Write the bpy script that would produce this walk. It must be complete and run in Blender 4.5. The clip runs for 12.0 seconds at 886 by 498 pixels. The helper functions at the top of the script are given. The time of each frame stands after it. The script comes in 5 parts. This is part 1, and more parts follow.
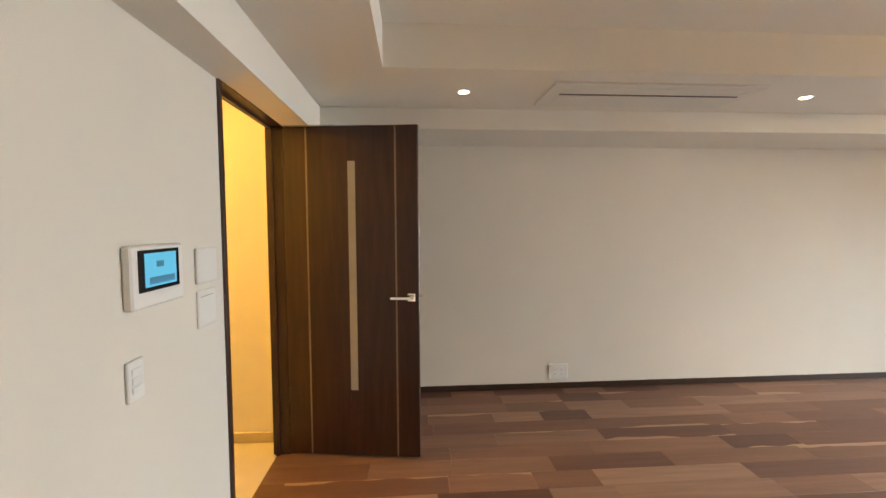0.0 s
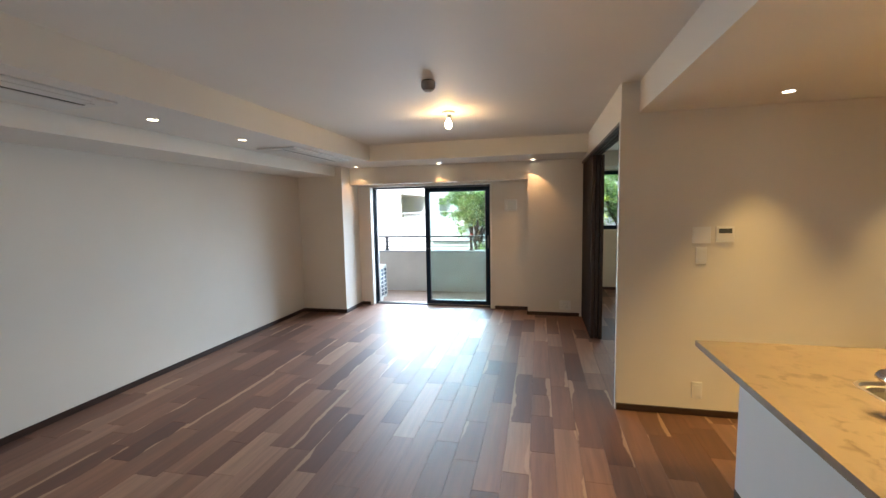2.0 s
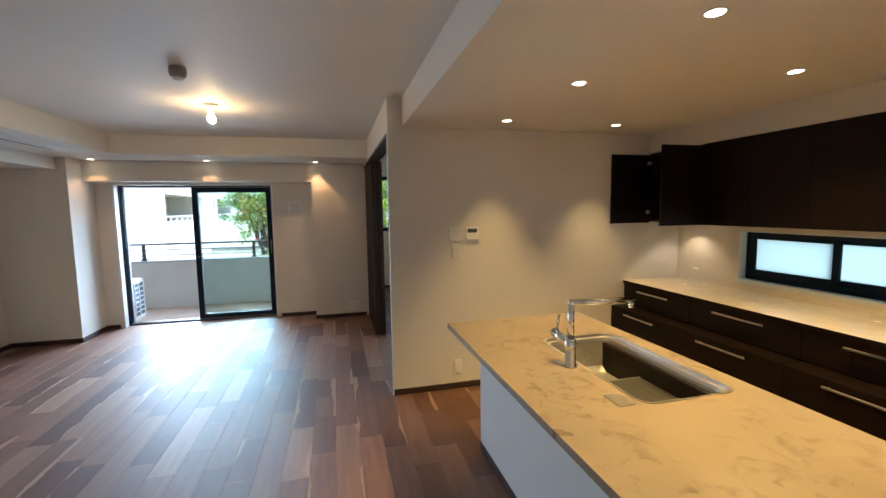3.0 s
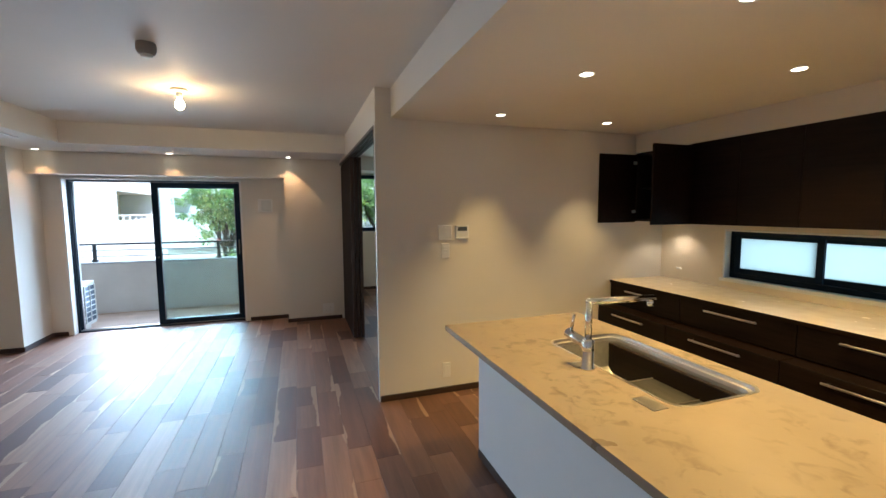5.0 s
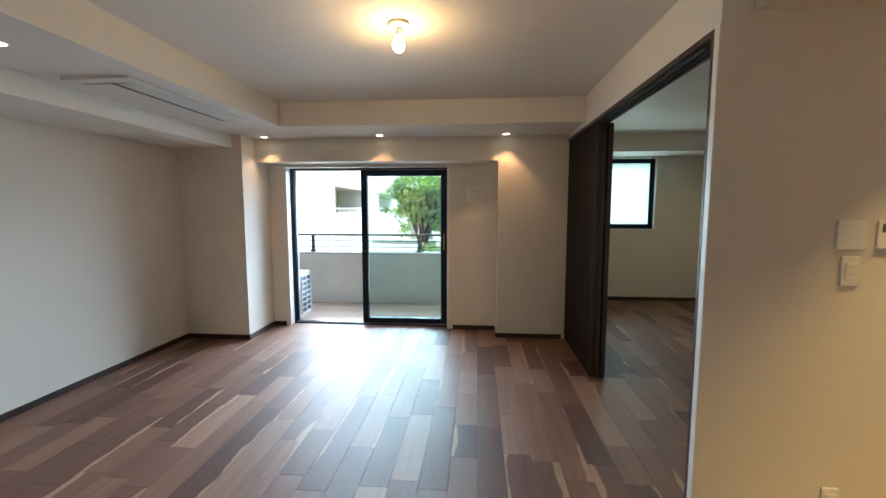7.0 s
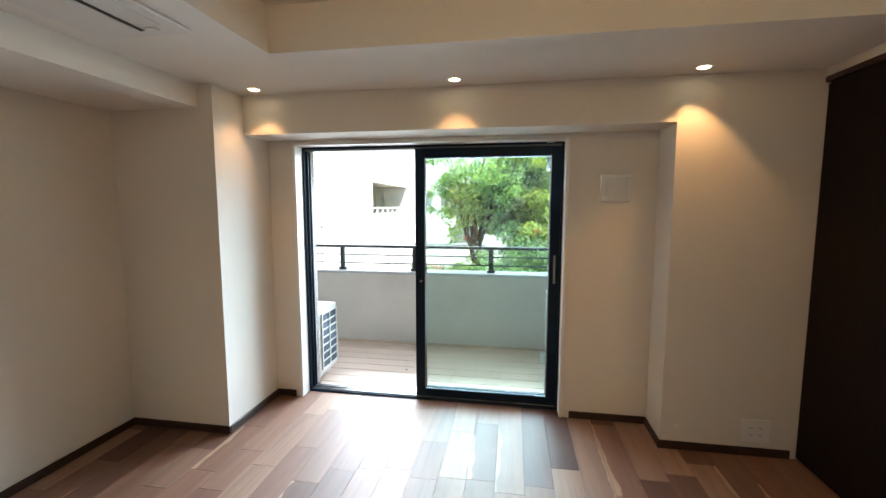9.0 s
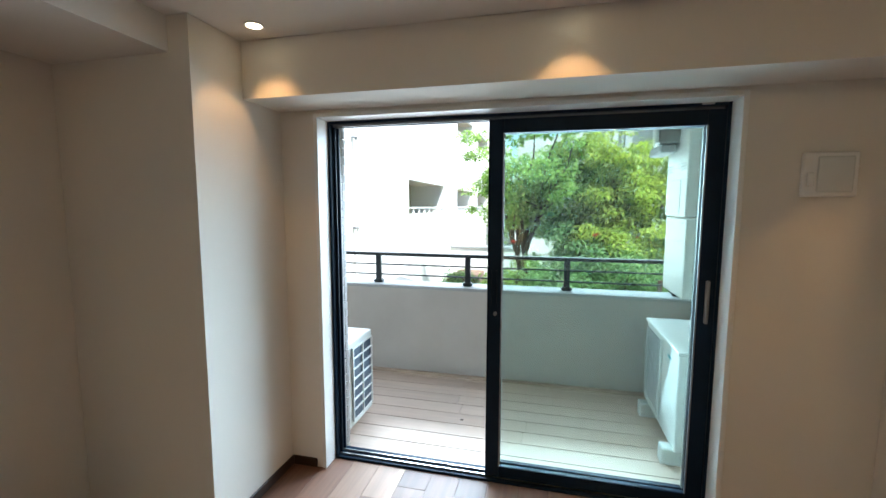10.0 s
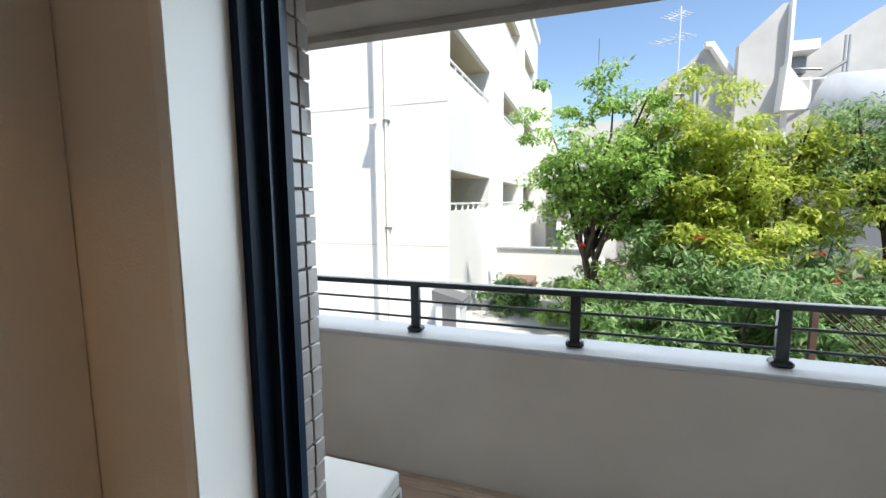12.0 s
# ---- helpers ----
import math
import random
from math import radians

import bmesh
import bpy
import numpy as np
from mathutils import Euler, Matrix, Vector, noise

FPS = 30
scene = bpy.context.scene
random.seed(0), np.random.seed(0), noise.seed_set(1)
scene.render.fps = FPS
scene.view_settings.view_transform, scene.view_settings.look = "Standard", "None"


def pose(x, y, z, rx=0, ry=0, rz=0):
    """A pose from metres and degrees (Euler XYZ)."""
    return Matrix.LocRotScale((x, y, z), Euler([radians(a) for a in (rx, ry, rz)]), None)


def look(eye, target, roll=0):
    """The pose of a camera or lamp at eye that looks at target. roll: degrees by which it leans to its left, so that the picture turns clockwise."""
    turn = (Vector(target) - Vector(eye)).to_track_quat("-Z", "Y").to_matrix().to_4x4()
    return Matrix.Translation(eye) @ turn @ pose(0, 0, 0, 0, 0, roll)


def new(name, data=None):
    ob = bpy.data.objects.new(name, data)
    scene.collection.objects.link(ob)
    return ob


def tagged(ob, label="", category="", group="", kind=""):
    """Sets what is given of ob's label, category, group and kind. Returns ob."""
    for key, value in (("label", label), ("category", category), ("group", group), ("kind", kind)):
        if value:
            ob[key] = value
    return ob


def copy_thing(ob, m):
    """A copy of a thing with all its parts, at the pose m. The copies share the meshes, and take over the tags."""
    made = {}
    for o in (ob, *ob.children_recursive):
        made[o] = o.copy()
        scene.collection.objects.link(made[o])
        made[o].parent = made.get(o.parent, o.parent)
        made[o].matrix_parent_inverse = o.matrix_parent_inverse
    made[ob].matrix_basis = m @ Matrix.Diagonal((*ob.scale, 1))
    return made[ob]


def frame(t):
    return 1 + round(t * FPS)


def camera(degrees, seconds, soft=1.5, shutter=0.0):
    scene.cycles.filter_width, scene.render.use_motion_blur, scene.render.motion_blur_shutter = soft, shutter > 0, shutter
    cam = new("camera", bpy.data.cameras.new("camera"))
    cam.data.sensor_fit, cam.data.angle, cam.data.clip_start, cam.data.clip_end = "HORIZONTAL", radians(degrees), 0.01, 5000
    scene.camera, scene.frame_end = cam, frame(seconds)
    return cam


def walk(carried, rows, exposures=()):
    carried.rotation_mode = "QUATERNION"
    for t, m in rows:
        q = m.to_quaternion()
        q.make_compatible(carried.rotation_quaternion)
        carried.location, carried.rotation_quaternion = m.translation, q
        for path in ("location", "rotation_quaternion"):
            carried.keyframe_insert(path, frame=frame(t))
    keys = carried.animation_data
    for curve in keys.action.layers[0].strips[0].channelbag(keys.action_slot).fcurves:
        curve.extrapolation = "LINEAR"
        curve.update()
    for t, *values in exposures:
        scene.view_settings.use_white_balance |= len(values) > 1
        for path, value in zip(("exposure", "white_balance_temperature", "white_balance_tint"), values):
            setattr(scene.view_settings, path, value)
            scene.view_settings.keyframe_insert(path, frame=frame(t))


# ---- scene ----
cam = camera(93.1, 12.0)
PATH = [
    (0, (1.44, 3.336, 1.418), (1.576, 5.328, 1.305), -0.3),
    (0.5, (1.397, 3.478, 1.481), (2.225, 5.292, 1.329), -1.1),
    (1, (1.415, 3.443, 1.514), (2.777, 4.897, 1.345), -1.3),
    (1.5, (1.462, 3.347, 1.548), (3.202, 4.316, 1.363), -1.1),
    (2, (1.444, 3.255, 1.554), (3.385, 3.701, 1.364), -1.1),
    (2.5, (1.407, 3.165, 1.553), (3.397, 3.097, 1.361), -1.0),
    (3, (1.366, 3.105, 1.553), (3.295, 2.612, 1.361), -0.8),
    (3.2, (1.36, 3.099, 1.556), (3.25, 2.473, 1.359), -0.9),
    (4.8, (1.519, 3.206, 1.536), (3.364, 2.457, 1.346), -0.4),
    (5, (1.554, 3.248, 1.514), (3.437, 2.6, 1.331), -0.3),
    (5.5, (1.702, 3.326, 1.499), (3.652, 2.926, 1.311), -0.2),
    (6, (2.04, 3.446, 1.473), (4.026, 3.303, 1.284), -0.0),
    (6.5, (2.466, 3.563, 1.462), (4.456, 3.615, 1.267), -0.0),
    (7, (2.938, 3.63, 1.445), (4.921, 3.792, 1.249), -0.0),
    (8.8, (4.734, 4.261, 1.487), (6.701, 4.563, 1.287), 0.0),
    (9, (4.923, 4.318, 1.479), (6.885, 4.647, 1.274), -0.0),
    (9.5, (5.416, 4.548, 1.483), (7.365, 4.939, 1.27), -0.1),
    (10, (5.836, 4.752, 1.466), (7.769, 5.223, 1.262), 0.1),
    (10.5, (6.254, 4.949, 1.438), (8.17, 5.49, 1.247), -0.2),
    (11, (6.633, 5.109, 1.449), (8.534, 5.702, 1.264), 0.1),
    (11.5, (7.084, 5.293, 1.455), (8.974, 5.914, 1.244), 0.0),
    (12, (7.427, 5.409, 1.474), (9.31, 6.043, 1.247), -0.4),
]
walk(cam, [(t, look(eye, target, roll)) for t, eye, target, roll in PATH],
     [(0.0, 2.3, 7250, 12), (1.5, 1.83, 6350, 10), (2.5, 1.72, 5450, 6), (3.2, 1.60, 5350, 6), (5.5, 1.65, 5180, 5), (7.0, 1.60, 5650, 5), (9.0, 1.75, 6100, 5), (10.0, 1.32, 5700, 1), (10.5, 1.17, 5900, 2), (11.0, 0.98, 6200, 6), (11.5, 0.7, 6250, 7), (12.0, 0.55, 6200, 8)])

# ---- world, sun, lamps ----
world = bpy.data.worlds.new("sky")
scene.world = world
world.use_nodes = True
wn = world.node_tree.nodes
sky = wn.new("ShaderNodeTexSky")
sky.sky_type, sky.sun_disc = "NISHITA", False
SUN = Vector((-0.36, -0.34, 0.87)).normalized()
sky.sun_elevation = math.asin(SUN.z)
sky.sun_rotation = math.atan2(SUN.x, SUN.y)
wn["Background"].inputs["Strength"].default_value = 0.15
world.node_tree.links.new(sky.outputs[0], wn["Background"].inputs["Color"])
sun_data = bpy.data.lights.new("sun", "SUN")
sun_data.energy, sun_data.angle, sun_data.color = 5.0, radians(0.5), (1.0, 0.95, 0.88)
new("sun", sun_data).matrix_world = look(SUN * 30, (0, 0, 0))

WARM = (1.0, 0.73, 0.46)


def spot(x, y, z, watts, degrees=75, color=WARM, blend=0.6):
    d = bpy.data.lights.new("downlight_beam", "SPOT")
    d.energy, d.color, d.spot_size, d.spot_blend, d.shadow_soft_size = watts, color, radians(degrees), blend, 0.03
    new("downlight_beam", d).matrix_world = pose(x, y, z)


def area(name, m, sx, sy, watts, color, spread):
    d = bpy.data.lights.new(name, "AREA")
    d.spread = radians(spread)
    d.shape, d.size, d.size_y, d.energy, d.color = "RECTANGLE", sx, sy, watts, color
    new(name, d).matrix_world = m


SOFFIT, TRAY = 2.21, 2.43
NORTH_DL = [(1.74, 5.86), (3.90, 5.86), (4.80, 5.86)]
EAST_DL = [(7.42, 3.34), (7.42, 4.67), (7.42, 5.945)]
KITCHEN_DL = [(4.39, 1.82), (4.39, 0.87), (3.42, 1.82), (3.02, 0.86), (2.59, 1.82), (1.75, 1.82)]
for x, y in NORTH_DL:
    spot(x, y, SOFFIT - 0.015, 5, 72)
for x, y in EAST_DL:
    spot(x, y, SOFFIT - 0.015, *((5, 84) if y < 4 else (3.0, 84)), (1.0, 0.50, 0.19), 0.25)
for x, y in KITCHEN_DL:
    spot(x, y, SOFFIT - 0.015, *((21, 68) if x > 4 else (36, 116)), (1.0, 0.61, 0.19), 0.85)
spot(4.50, 0.02, 1.37, 1.6, 120)
bulb_light = bpy.data.lights.new("bulb_light", "POINT")
bulb_light.energy, bulb_light.color, bulb_light.shadow_soft_size = 1.7, (1.0, 0.43, 0.10), 0.03
new("bulb_light", bulb_light).matrix_world = pose(5.27, 4.06, 2.30)
hall_light = bpy.data.lights.new("hall_light", "POINT")
hall_light.energy, hall_light.color, hall_light.shadow_soft_size = 18, (1.0, 0.58, 0.13), 0.05
new("hall_light", hall_light).matrix_world = pose(-0.9, 5.5, 2.15)
bed_light = bpy.data.lights.new("bedroom_light", "SPOT")
bed_light.spot_size, bed_light.spot_blend = radians(164), 0.4
bed_light.energy, bed_light.color, bed_light.shadow_soft_size = 9, (1.0, 0.68, 0.32), 0.05
new("bedroom_light", bed_light).matrix_world = pose(7.4, 1.0, 2.44)
# the sky's light in the openings
area("balcony_sky", pose(9.82, 5.9, 1.32, 0, 72, 0), 1.1, 5.0, 31, (0.90, 0.95, 1.0), 160)
XB_OUT = 9.84
area("window_sky", pose(8.42, 4.93, 1.02, 0, 66, 0), 1.85, 1.9, 31, (0.74, 0.88, 1.0), 100)
area("kitchen_sky", pose(3.48, -0.36, 1.13, 90, 0, 0), 1.2, 0.42, 1.3, (0.86, 0.96, 1.0), 160)
area("bedroom_sky", pose(XB_OUT, 1.31, 1.6, 0, 90, 0), 0.95, 0.7, 2.6, (0.80, 0.96, 0.90), 120)

# ---- materials ----
def material(name, color, rough=0.6, metal=0.0, vary=0.06, scale=3.0, bump=0.0, bump_scale=200.0, spec=0.5, stretch=(1, 1, 1)):
    m = bpy.data.materials.new(name)
    m.use_nodes = True
    n, l = m.node_tree.nodes, m.node_tree.links
    p = n["Principled BSDF"]
    p.inputs["Roughness"].default_value = rough
    p.inputs["Metallic"].default_value = metal
    p.inputs["Specular IOR Level"].default_value = spec
    tc = n.new("ShaderNodeTexCoord")
    mp = n.new("ShaderNodeMapping")
    mp.inputs["Scale"].default_value = stretch
    l.new(tc.outputs["Object"], mp.inputs["Vector"])
    a = n.new("ShaderNodeTexNoise")
    a.inputs["Scale"].default_value, a.inputs["Detail"].default_value = scale, 6
    l.new(mp.outputs[0], a.inputs["Vector"])
    r = n.new("ShaderNodeValToRGB")
    r.color_ramp.elements[0].position, r.color_ramp.elements[1].position = 0.3, 0.7
    r.color_ramp.elements[0].color = (*[c * (1 - vary) for c in color], 1)
    r.color_ramp.elements[1].color = (*[min(1, c * (1 + vary)) for c in color], 1)
    l.new(a.outputs["Fac"], r.inputs["Fac"])
    l.new(r.outputs["Color"], p.inputs["Base Color"])
    rr = n.new("ShaderNodeMapRange")
    rr.inputs["To Min"].default_value, rr.inputs["To Max"].default_value = max(0.0, rough - 0.06), min(1, rough + 0.06)
    l.new(a.outputs["Fac"], rr.inputs["Value"])
    l.new(rr.outputs[0], p.inputs["Roughness"])
    if bump:
        b = n.new("ShaderNodeTexNoise")
        b.inputs["Scale"].default_value, b.inputs["Detail"].default_value = bump_scale, 3
        l.new(mp.outputs[0], b.inputs["Vector"])
        bp = n.new("ShaderNodeBump")
        bp.inputs["Strength"].default_value, bp.inputs["Distance"].default_value = bump, 0.002
        l.new(b.outputs["Fac"], bp.inputs["Height"])
        l.new(bp.outputs[0], p.inputs["Normal"])
    return m


def glowing(name, color, strength):
    m = bpy.data.materials.new(name)
    m.use_nodes = True
    p = m.node_tree.nodes["Principled BSDF"]
    p.inputs["Base Color"].default_value = (*color, 1)
    p.inputs["Emission Color"].default_value = (*color, 1)
    p.inputs["Emission Strength"].default_value = strength
    return m


def clear_glass(name, tint):
    m = bpy.data.materials.new(name)
    m.use_nodes = True
    n, l = m.node_tree.nodes, m.node_tree.links
    n.remove(n["Principled BSDF"])
    t, g, x, f = (n.new("ShaderNodeBsdf" + k) for k in ("Transparent", "Glossy")), None, n.new("ShaderNodeMixShader"), n.new("ShaderNodeFresnel")
    t, g = t
    t.inputs["Color"].default_value = (*tint, 1)
    g.inputs["Roughness"].default_value = 0.01
    f.inputs["IOR"].default_value = 1.45
    l.new(f.outputs[0], x.inputs[0]), l.new(t.outputs[0], x.inputs[1]), l.new(g.outputs[0], x.inputs[2])
    l.new(x.outputs[0], n["Material Output"].inputs["Surface"])
    return m


def frosted_glass(name, tint):
    m = bpy.data.materials.new(name)
    m.use_nodes = True
    n, l = m.node_tree.nodes, m.node_tree.links
    n.remove(n["Principled BSDF"])
    t, d, x = n.new("ShaderNodeBsdfTranslucent"), n.new("ShaderNodeBsdfGlossy"), n.new("ShaderNodeMixShader")
    t.inputs["Color"].default_value = (*tint, 1)
    d.inputs["Roughness"].default_value = 0.25
    x.inputs[0].default_value = 0.04
    l.new(t.outputs[0], x.inputs[1]), l.new(d.outputs[0], x.inputs[2])
    l.new(x.outputs[0], n["Material Output"].inputs["Surface"])
    return m


FLOOR_Y, FLOOR_W = -0.251, 0.1548                # first joint line and width of the floor boards


def plank_wood(name, tones, rough, along="x", sap=True, contrast=1.0):
    """Boards whose tone varies from piece to piece, with grain along them and pale sapwood in some."""
    m = bpy.data.materials.new(name)
    m.use_nodes = True
    n, l = m.node_tree.nodes, m.node_tree.links
    p = n["Principled BSDF"]
    oi, ge = n.new("ShaderNodeObjectInfo"), n.new("ShaderNodeNewGeometry")

    def mth(op, a, b=None, c=None):
        k = n.new("ShaderNodeMath")
        k.operation = op
        for i, v in enumerate((a, b, c)):
            if v is None:
                continue
            if isinstance(v, (int, float)):
                k.inputs[i].default_value = v
            else:
                l.new(v, k.inputs[i])
        return k.outputs[0]

    rnd = mth("FRACT", mth("ADD", oi.outputs["Random"], ge.outputs["Random Per Island"]))
    rnd2 = mth("FRACT", mth("MULTIPLY", rnd, 37.7))
    tc = n.new("ShaderNodeTexCoord")
    off = n.new("ShaderNodeCombineXYZ")
    l.new(mth("MULTIPLY", rnd, 91.0), off.inputs[0]), l.new(mth("MULTIPLY", rnd2, 53.0), off.inputs[1]), l.new(mth("MULTIPLY", rnd, 17.0), off.inputs[2])
    add = n.new("ShaderNodeVectorMath")
    l.new(tc.outputs["Object"], add.inputs[0]), l.new(off.outputs[0], add.inputs[1])
    mp = n.new("ShaderNodeMapping")
    mp.inputs["Scale"].default_value = (0.9, 14, 14) if along == "x" else (14, 0.9, 14)
    l.new(add.outputs[0], mp.inputs["Vector"])
    g1 = n.new("ShaderNodeTexNoise")
    g1.inputs["Scale"].default_value, g1.inputs["Detail"].default_value, g1.inputs["Distortion"].default_value = 1.6, 8, 0.7
    l.new(mp.outputs[0], g1.inputs["Vector"])
    g2 = n.new("ShaderNodeTexNoise")
    g2.inputs["Scale"].default_value, g2.inputs["Detail"].default_value = 9.0, 4
    l.new(mp.outputs[0], g2.inputs["Vector"])
    ramp = n.new("ShaderNodeValToRGB")
    ramp.color_ramp.interpolation = "LINEAR"
    while len(ramp.color_ramp.elements) < len(tones):
        ramp.color_ramp.elements.new(0.5)
    for i, (e, c) in enumerate(zip(ramp.color_ramp.elements, tones)):
        e.position, e.color = i / (len(tones) - 1), (*c, 1)
    l.new(rnd2, ramp.inputs["Fac"])
    grain = n.new("ShaderNodeMapRange")
    grain.inputs["From Min"].default_value, grain.inputs["From Max"].default_value = 0.3, 0.7
    grain.inputs["To Min"].default_value, grain.inputs["To Max"].default_value = 1 - 0.36 * contrast, 1 + 0.30 * contrast
    l.new(g1.outputs["Fac"], grain.inputs["Value"])
    fine = n.new("ShaderNodeMapRange")
    fine.inputs["To Min"].default_value, fine.inputs["To Max"].default_value = 1 - 0.2 * contrast, 1 + 0.2 * contrast
    l.new(g2.outputs["Fac"], fine.inputs["Value"])
    sc = n.new("ShaderNodeVectorMath")
    sc.operation = "SCALE"
    l.new(ramp.outputs["Color"], sc.inputs[0]), l.new(mth("MULTIPLY", grain.outputs[0], fine.outputs[0]), sc.inputs["Scale"])
    base = sc.outputs[0]
    if sap:
        # pale sapwood wandering along one long edge of some boards
        sep = n.new("ShaderNodeSeparateXYZ")
        l.new(ge.outputs["Position"], sep.inputs[0])
        across = mth("FRACT", mth("DIVIDE", mth("SUBTRACT", sep.outputs["Y"], FLOOR_Y), FLOOR_W))
        side = mth("GREATER_THAN", mth("FRACT", mth("MULTIPLY", rnd, 11.3)), 0.5)
        across = mth("ABSOLUTE", mth("SUBTRACT", across, side))
        smp = n.new("ShaderNodeMapping")
        smp.inputs["Scale"].default_value = (2.2, 0.5, 1)
        l.new(add.outputs[0], smp.inputs["Vector"])
        sn = n.new("ShaderNodeTexNoise")
        sn.inputs["Scale"].default_value, sn.inputs["Detail"].default_value = 1.0, 4
        l.new(smp.outputs[0], sn.inputs["Vector"])
        has = mth("GREATER_THAN", mth("FRACT", mth("MULTIPLY", rnd, 71.9)), 0.72)
        width = mth("MULTIPLY", mth("MULTIPLY", mth("SUBTRACT", sn.outputs["Fac"], 0.40), 1.1), has)
        st = n.new("ShaderNodeMapRange")
        st.inputs["From Min"].default_value, st.inputs["From Max"].default_value = 0.0, 0.05
        l.new(mth("SUBTRACT", width, across), st.inputs["Value"])
        mix = n.new("ShaderNodeMix")
        mix.data_type = "RGBA"
        l.new(mth("MULTIPLY", st.outputs[0], 0.65), mix.inputs["Factor"])
        l.new(base, mix.inputs["A"])
        mix.inputs["B"].default_value = (0.46, 0.31, 0.20, 1)
        base = mix.outputs["Result"]
    l.new(base, p.inputs["Base Color"])
    rr = n.new("ShaderNodeMapRange")
    rr.inputs["To Min"].default_value, rr.inputs["To Max"].default_value = rough - 0.07, rough + 0.09
    l.new(g1.outputs["Fac"], rr.inputs["Value"])
    l.new(rr.outputs[0], p.inputs["Roughness"])
    bp = n.new("ShaderNodeBump")
    bp.inputs["Strength"].default_value, bp.inputs["Distance"].default_value = 0.15, 0.001
    l.new(g2.outputs["Fac"], bp.inputs["Height"])
    l.new(bp.outputs[0], p.inputs["Normal"])
    return m


def leafy(name, dark, light):
    m = bpy.data.materials.new(name)
    m.use_nodes = True
    n, l = m.node_tree.nodes, m.node_tree.links
    p = n["Principled BSDF"]
    ge = n.new("ShaderNodeNewGeometry")
    r = n.new("ShaderNodeValToRGB")
    r.color_ramp.elements[0].color, r.color_ramp.elements[1].color = (*dark, 1), (*light, 1)
    l.new(ge.outputs["Random Per Island"], r.inputs["Fac"])
    l.new(r.outputs["Color"], p.inputs["Base Color"])
    p.inputs["Roughness"].default_value = 0.45
    t, x = n.new("ShaderNodeBsdfTranslucent"), n.new("ShaderNodeMixShader")
    l.new(r.outputs["Color"], t.inputs["Color"])
    x.inputs[0].default_value = 0.55
    l.new(p.outputs[0], x.inputs[1]), l.new(t.outputs[0], x.inputs[2])
    l.new(x.outputs[0], n["Material Output"].inputs["Surface"])
    return m


WALL = material("wall_vinyl", (0.72, 0.68, 0.61), 0.85, vary=0.03, scale=1.2, bump=0.35, bump_scale=260)
CEIL = material("ceiling_vinyl", (0.77, 0.74, 0.68), 0.66, vary=0.03, scale=1.0, bump=0.2, bump_scale=300, spec=0.22)
WHITE = material("white_plastic", (0.78, 0.77, 0.74), 0.35, vary=0.02)
REVEAL = material("white_trim", (0.76, 0.75, 0.71), 0.4, vary=0.03)
BASE = material("dark_baseboard", (0.035, 0.018, 0.012), 0.4, vary=0.3, scale=6, stretch=(1, 1, 8))
SUB = material("subfloor", (0.03, 0.02, 0.015), 0.8)
FLOOR = plank_wood("walnut_floor", [(0.085, 0.037, 0.024), (0.165, 0.080, 0.052), (0.225, 0.121, 0.080), (0.112, 0.050, 0.033), (0.310, 0.190, 0.130), (0.192, 0.097, 0.064)], 0.52, contrast=0.55)
DOORWOOD = material("dark_door_veneer", (0.032, 0.011, 0.006), 0.42, vary=0.35, scale=4, bump=0.12, bump_scale=60, stretch=(9, 9, 0.7))
FRAMEWOOD = material("dark_frame_veneer", (0.040, 0.016, 0.010), 0.42, vary=0.3, scale=4, stretch=(6, 6, 0.7))
PANELWOOD = material("espresso_sliding_panel", (0.012, 0.007, 0.0055), 0.55, vary=0.35, scale=5, bump=0.1, bump_scale=80, spec=0.10, stretch=(9, 9, 0.6))
CABWOOD = material("espresso_cabinet", (0.009, 0.005, 0.0035), 0.45, vary=0.4, scale=5, bump=0.1, bump_scale=90, spec=0.14, stretch=(0.7, 9, 9))
CABIN = material("cabinet_inside", (0.006, 0.004, 0.003), 0.6, vary=0.2)
INLAY = material("pale_inlay", (0.20, 0.15, 0.11), 0.35, vary=0.1)
SLIT = material("door_glass_slit", (0.32, 0.32, 0.30), 0.25, vary=0.08, scale=8)
CHROME = material("chrome", (0.80, 0.80, 0.80), 0.12, 1.0, vary=0.03)
STEEL = material("brushed_steel", (0.56, 0.52, 0.47), 0.34, 1.0, vary=0.04, scale=3)
SINKSTEEL = material("scuffed_sink_steel", (0.40, 0.385, 0.35), 0.40, 0.65, vary=0.10, scale=5, bump=0.2, bump_scale=160, stretch=(1, 8, 8))
PLATESTEEL = material("dull_draining_plate_steel", (0.22, 0.21, 0.185), 0.34, 0.9, vary=0.12, scale=6, stretch=(1, 8, 8))
SATIN = material("satin_nickel", (0.55, 0.53, 0.50), 0.3, 1.0, vary=0.05)
ALU = material("dark_aluminium", (0.008, 0.019, 0.037), 0.42, 0.0, vary=0.15, scale=8, spec=0.09)
GASKET = material("black_rubber", (0.012, 0.012, 0.012), 0.6)
EDGECOVER = material("navy_edge_cover", (0.006, 0.012, 0.020), 1.0, vary=0.2, scale=60, bump=0.6, bump_scale=400, spec=0.0)
STONE = material("beige_quartz_worktop", (0.262, 0.205, 0.138), 0.30, vary=0.10, scale=3.5)
ISLAND = material("island_panel", (0.70, 0.72, 0.72), 0.45, vary=0.02, bump=0.1)
PLAINSTONE = material("cream_quartz_worktop", (0.70, 0.60, 0.44), 0.25, vary=0.04, scale=12)
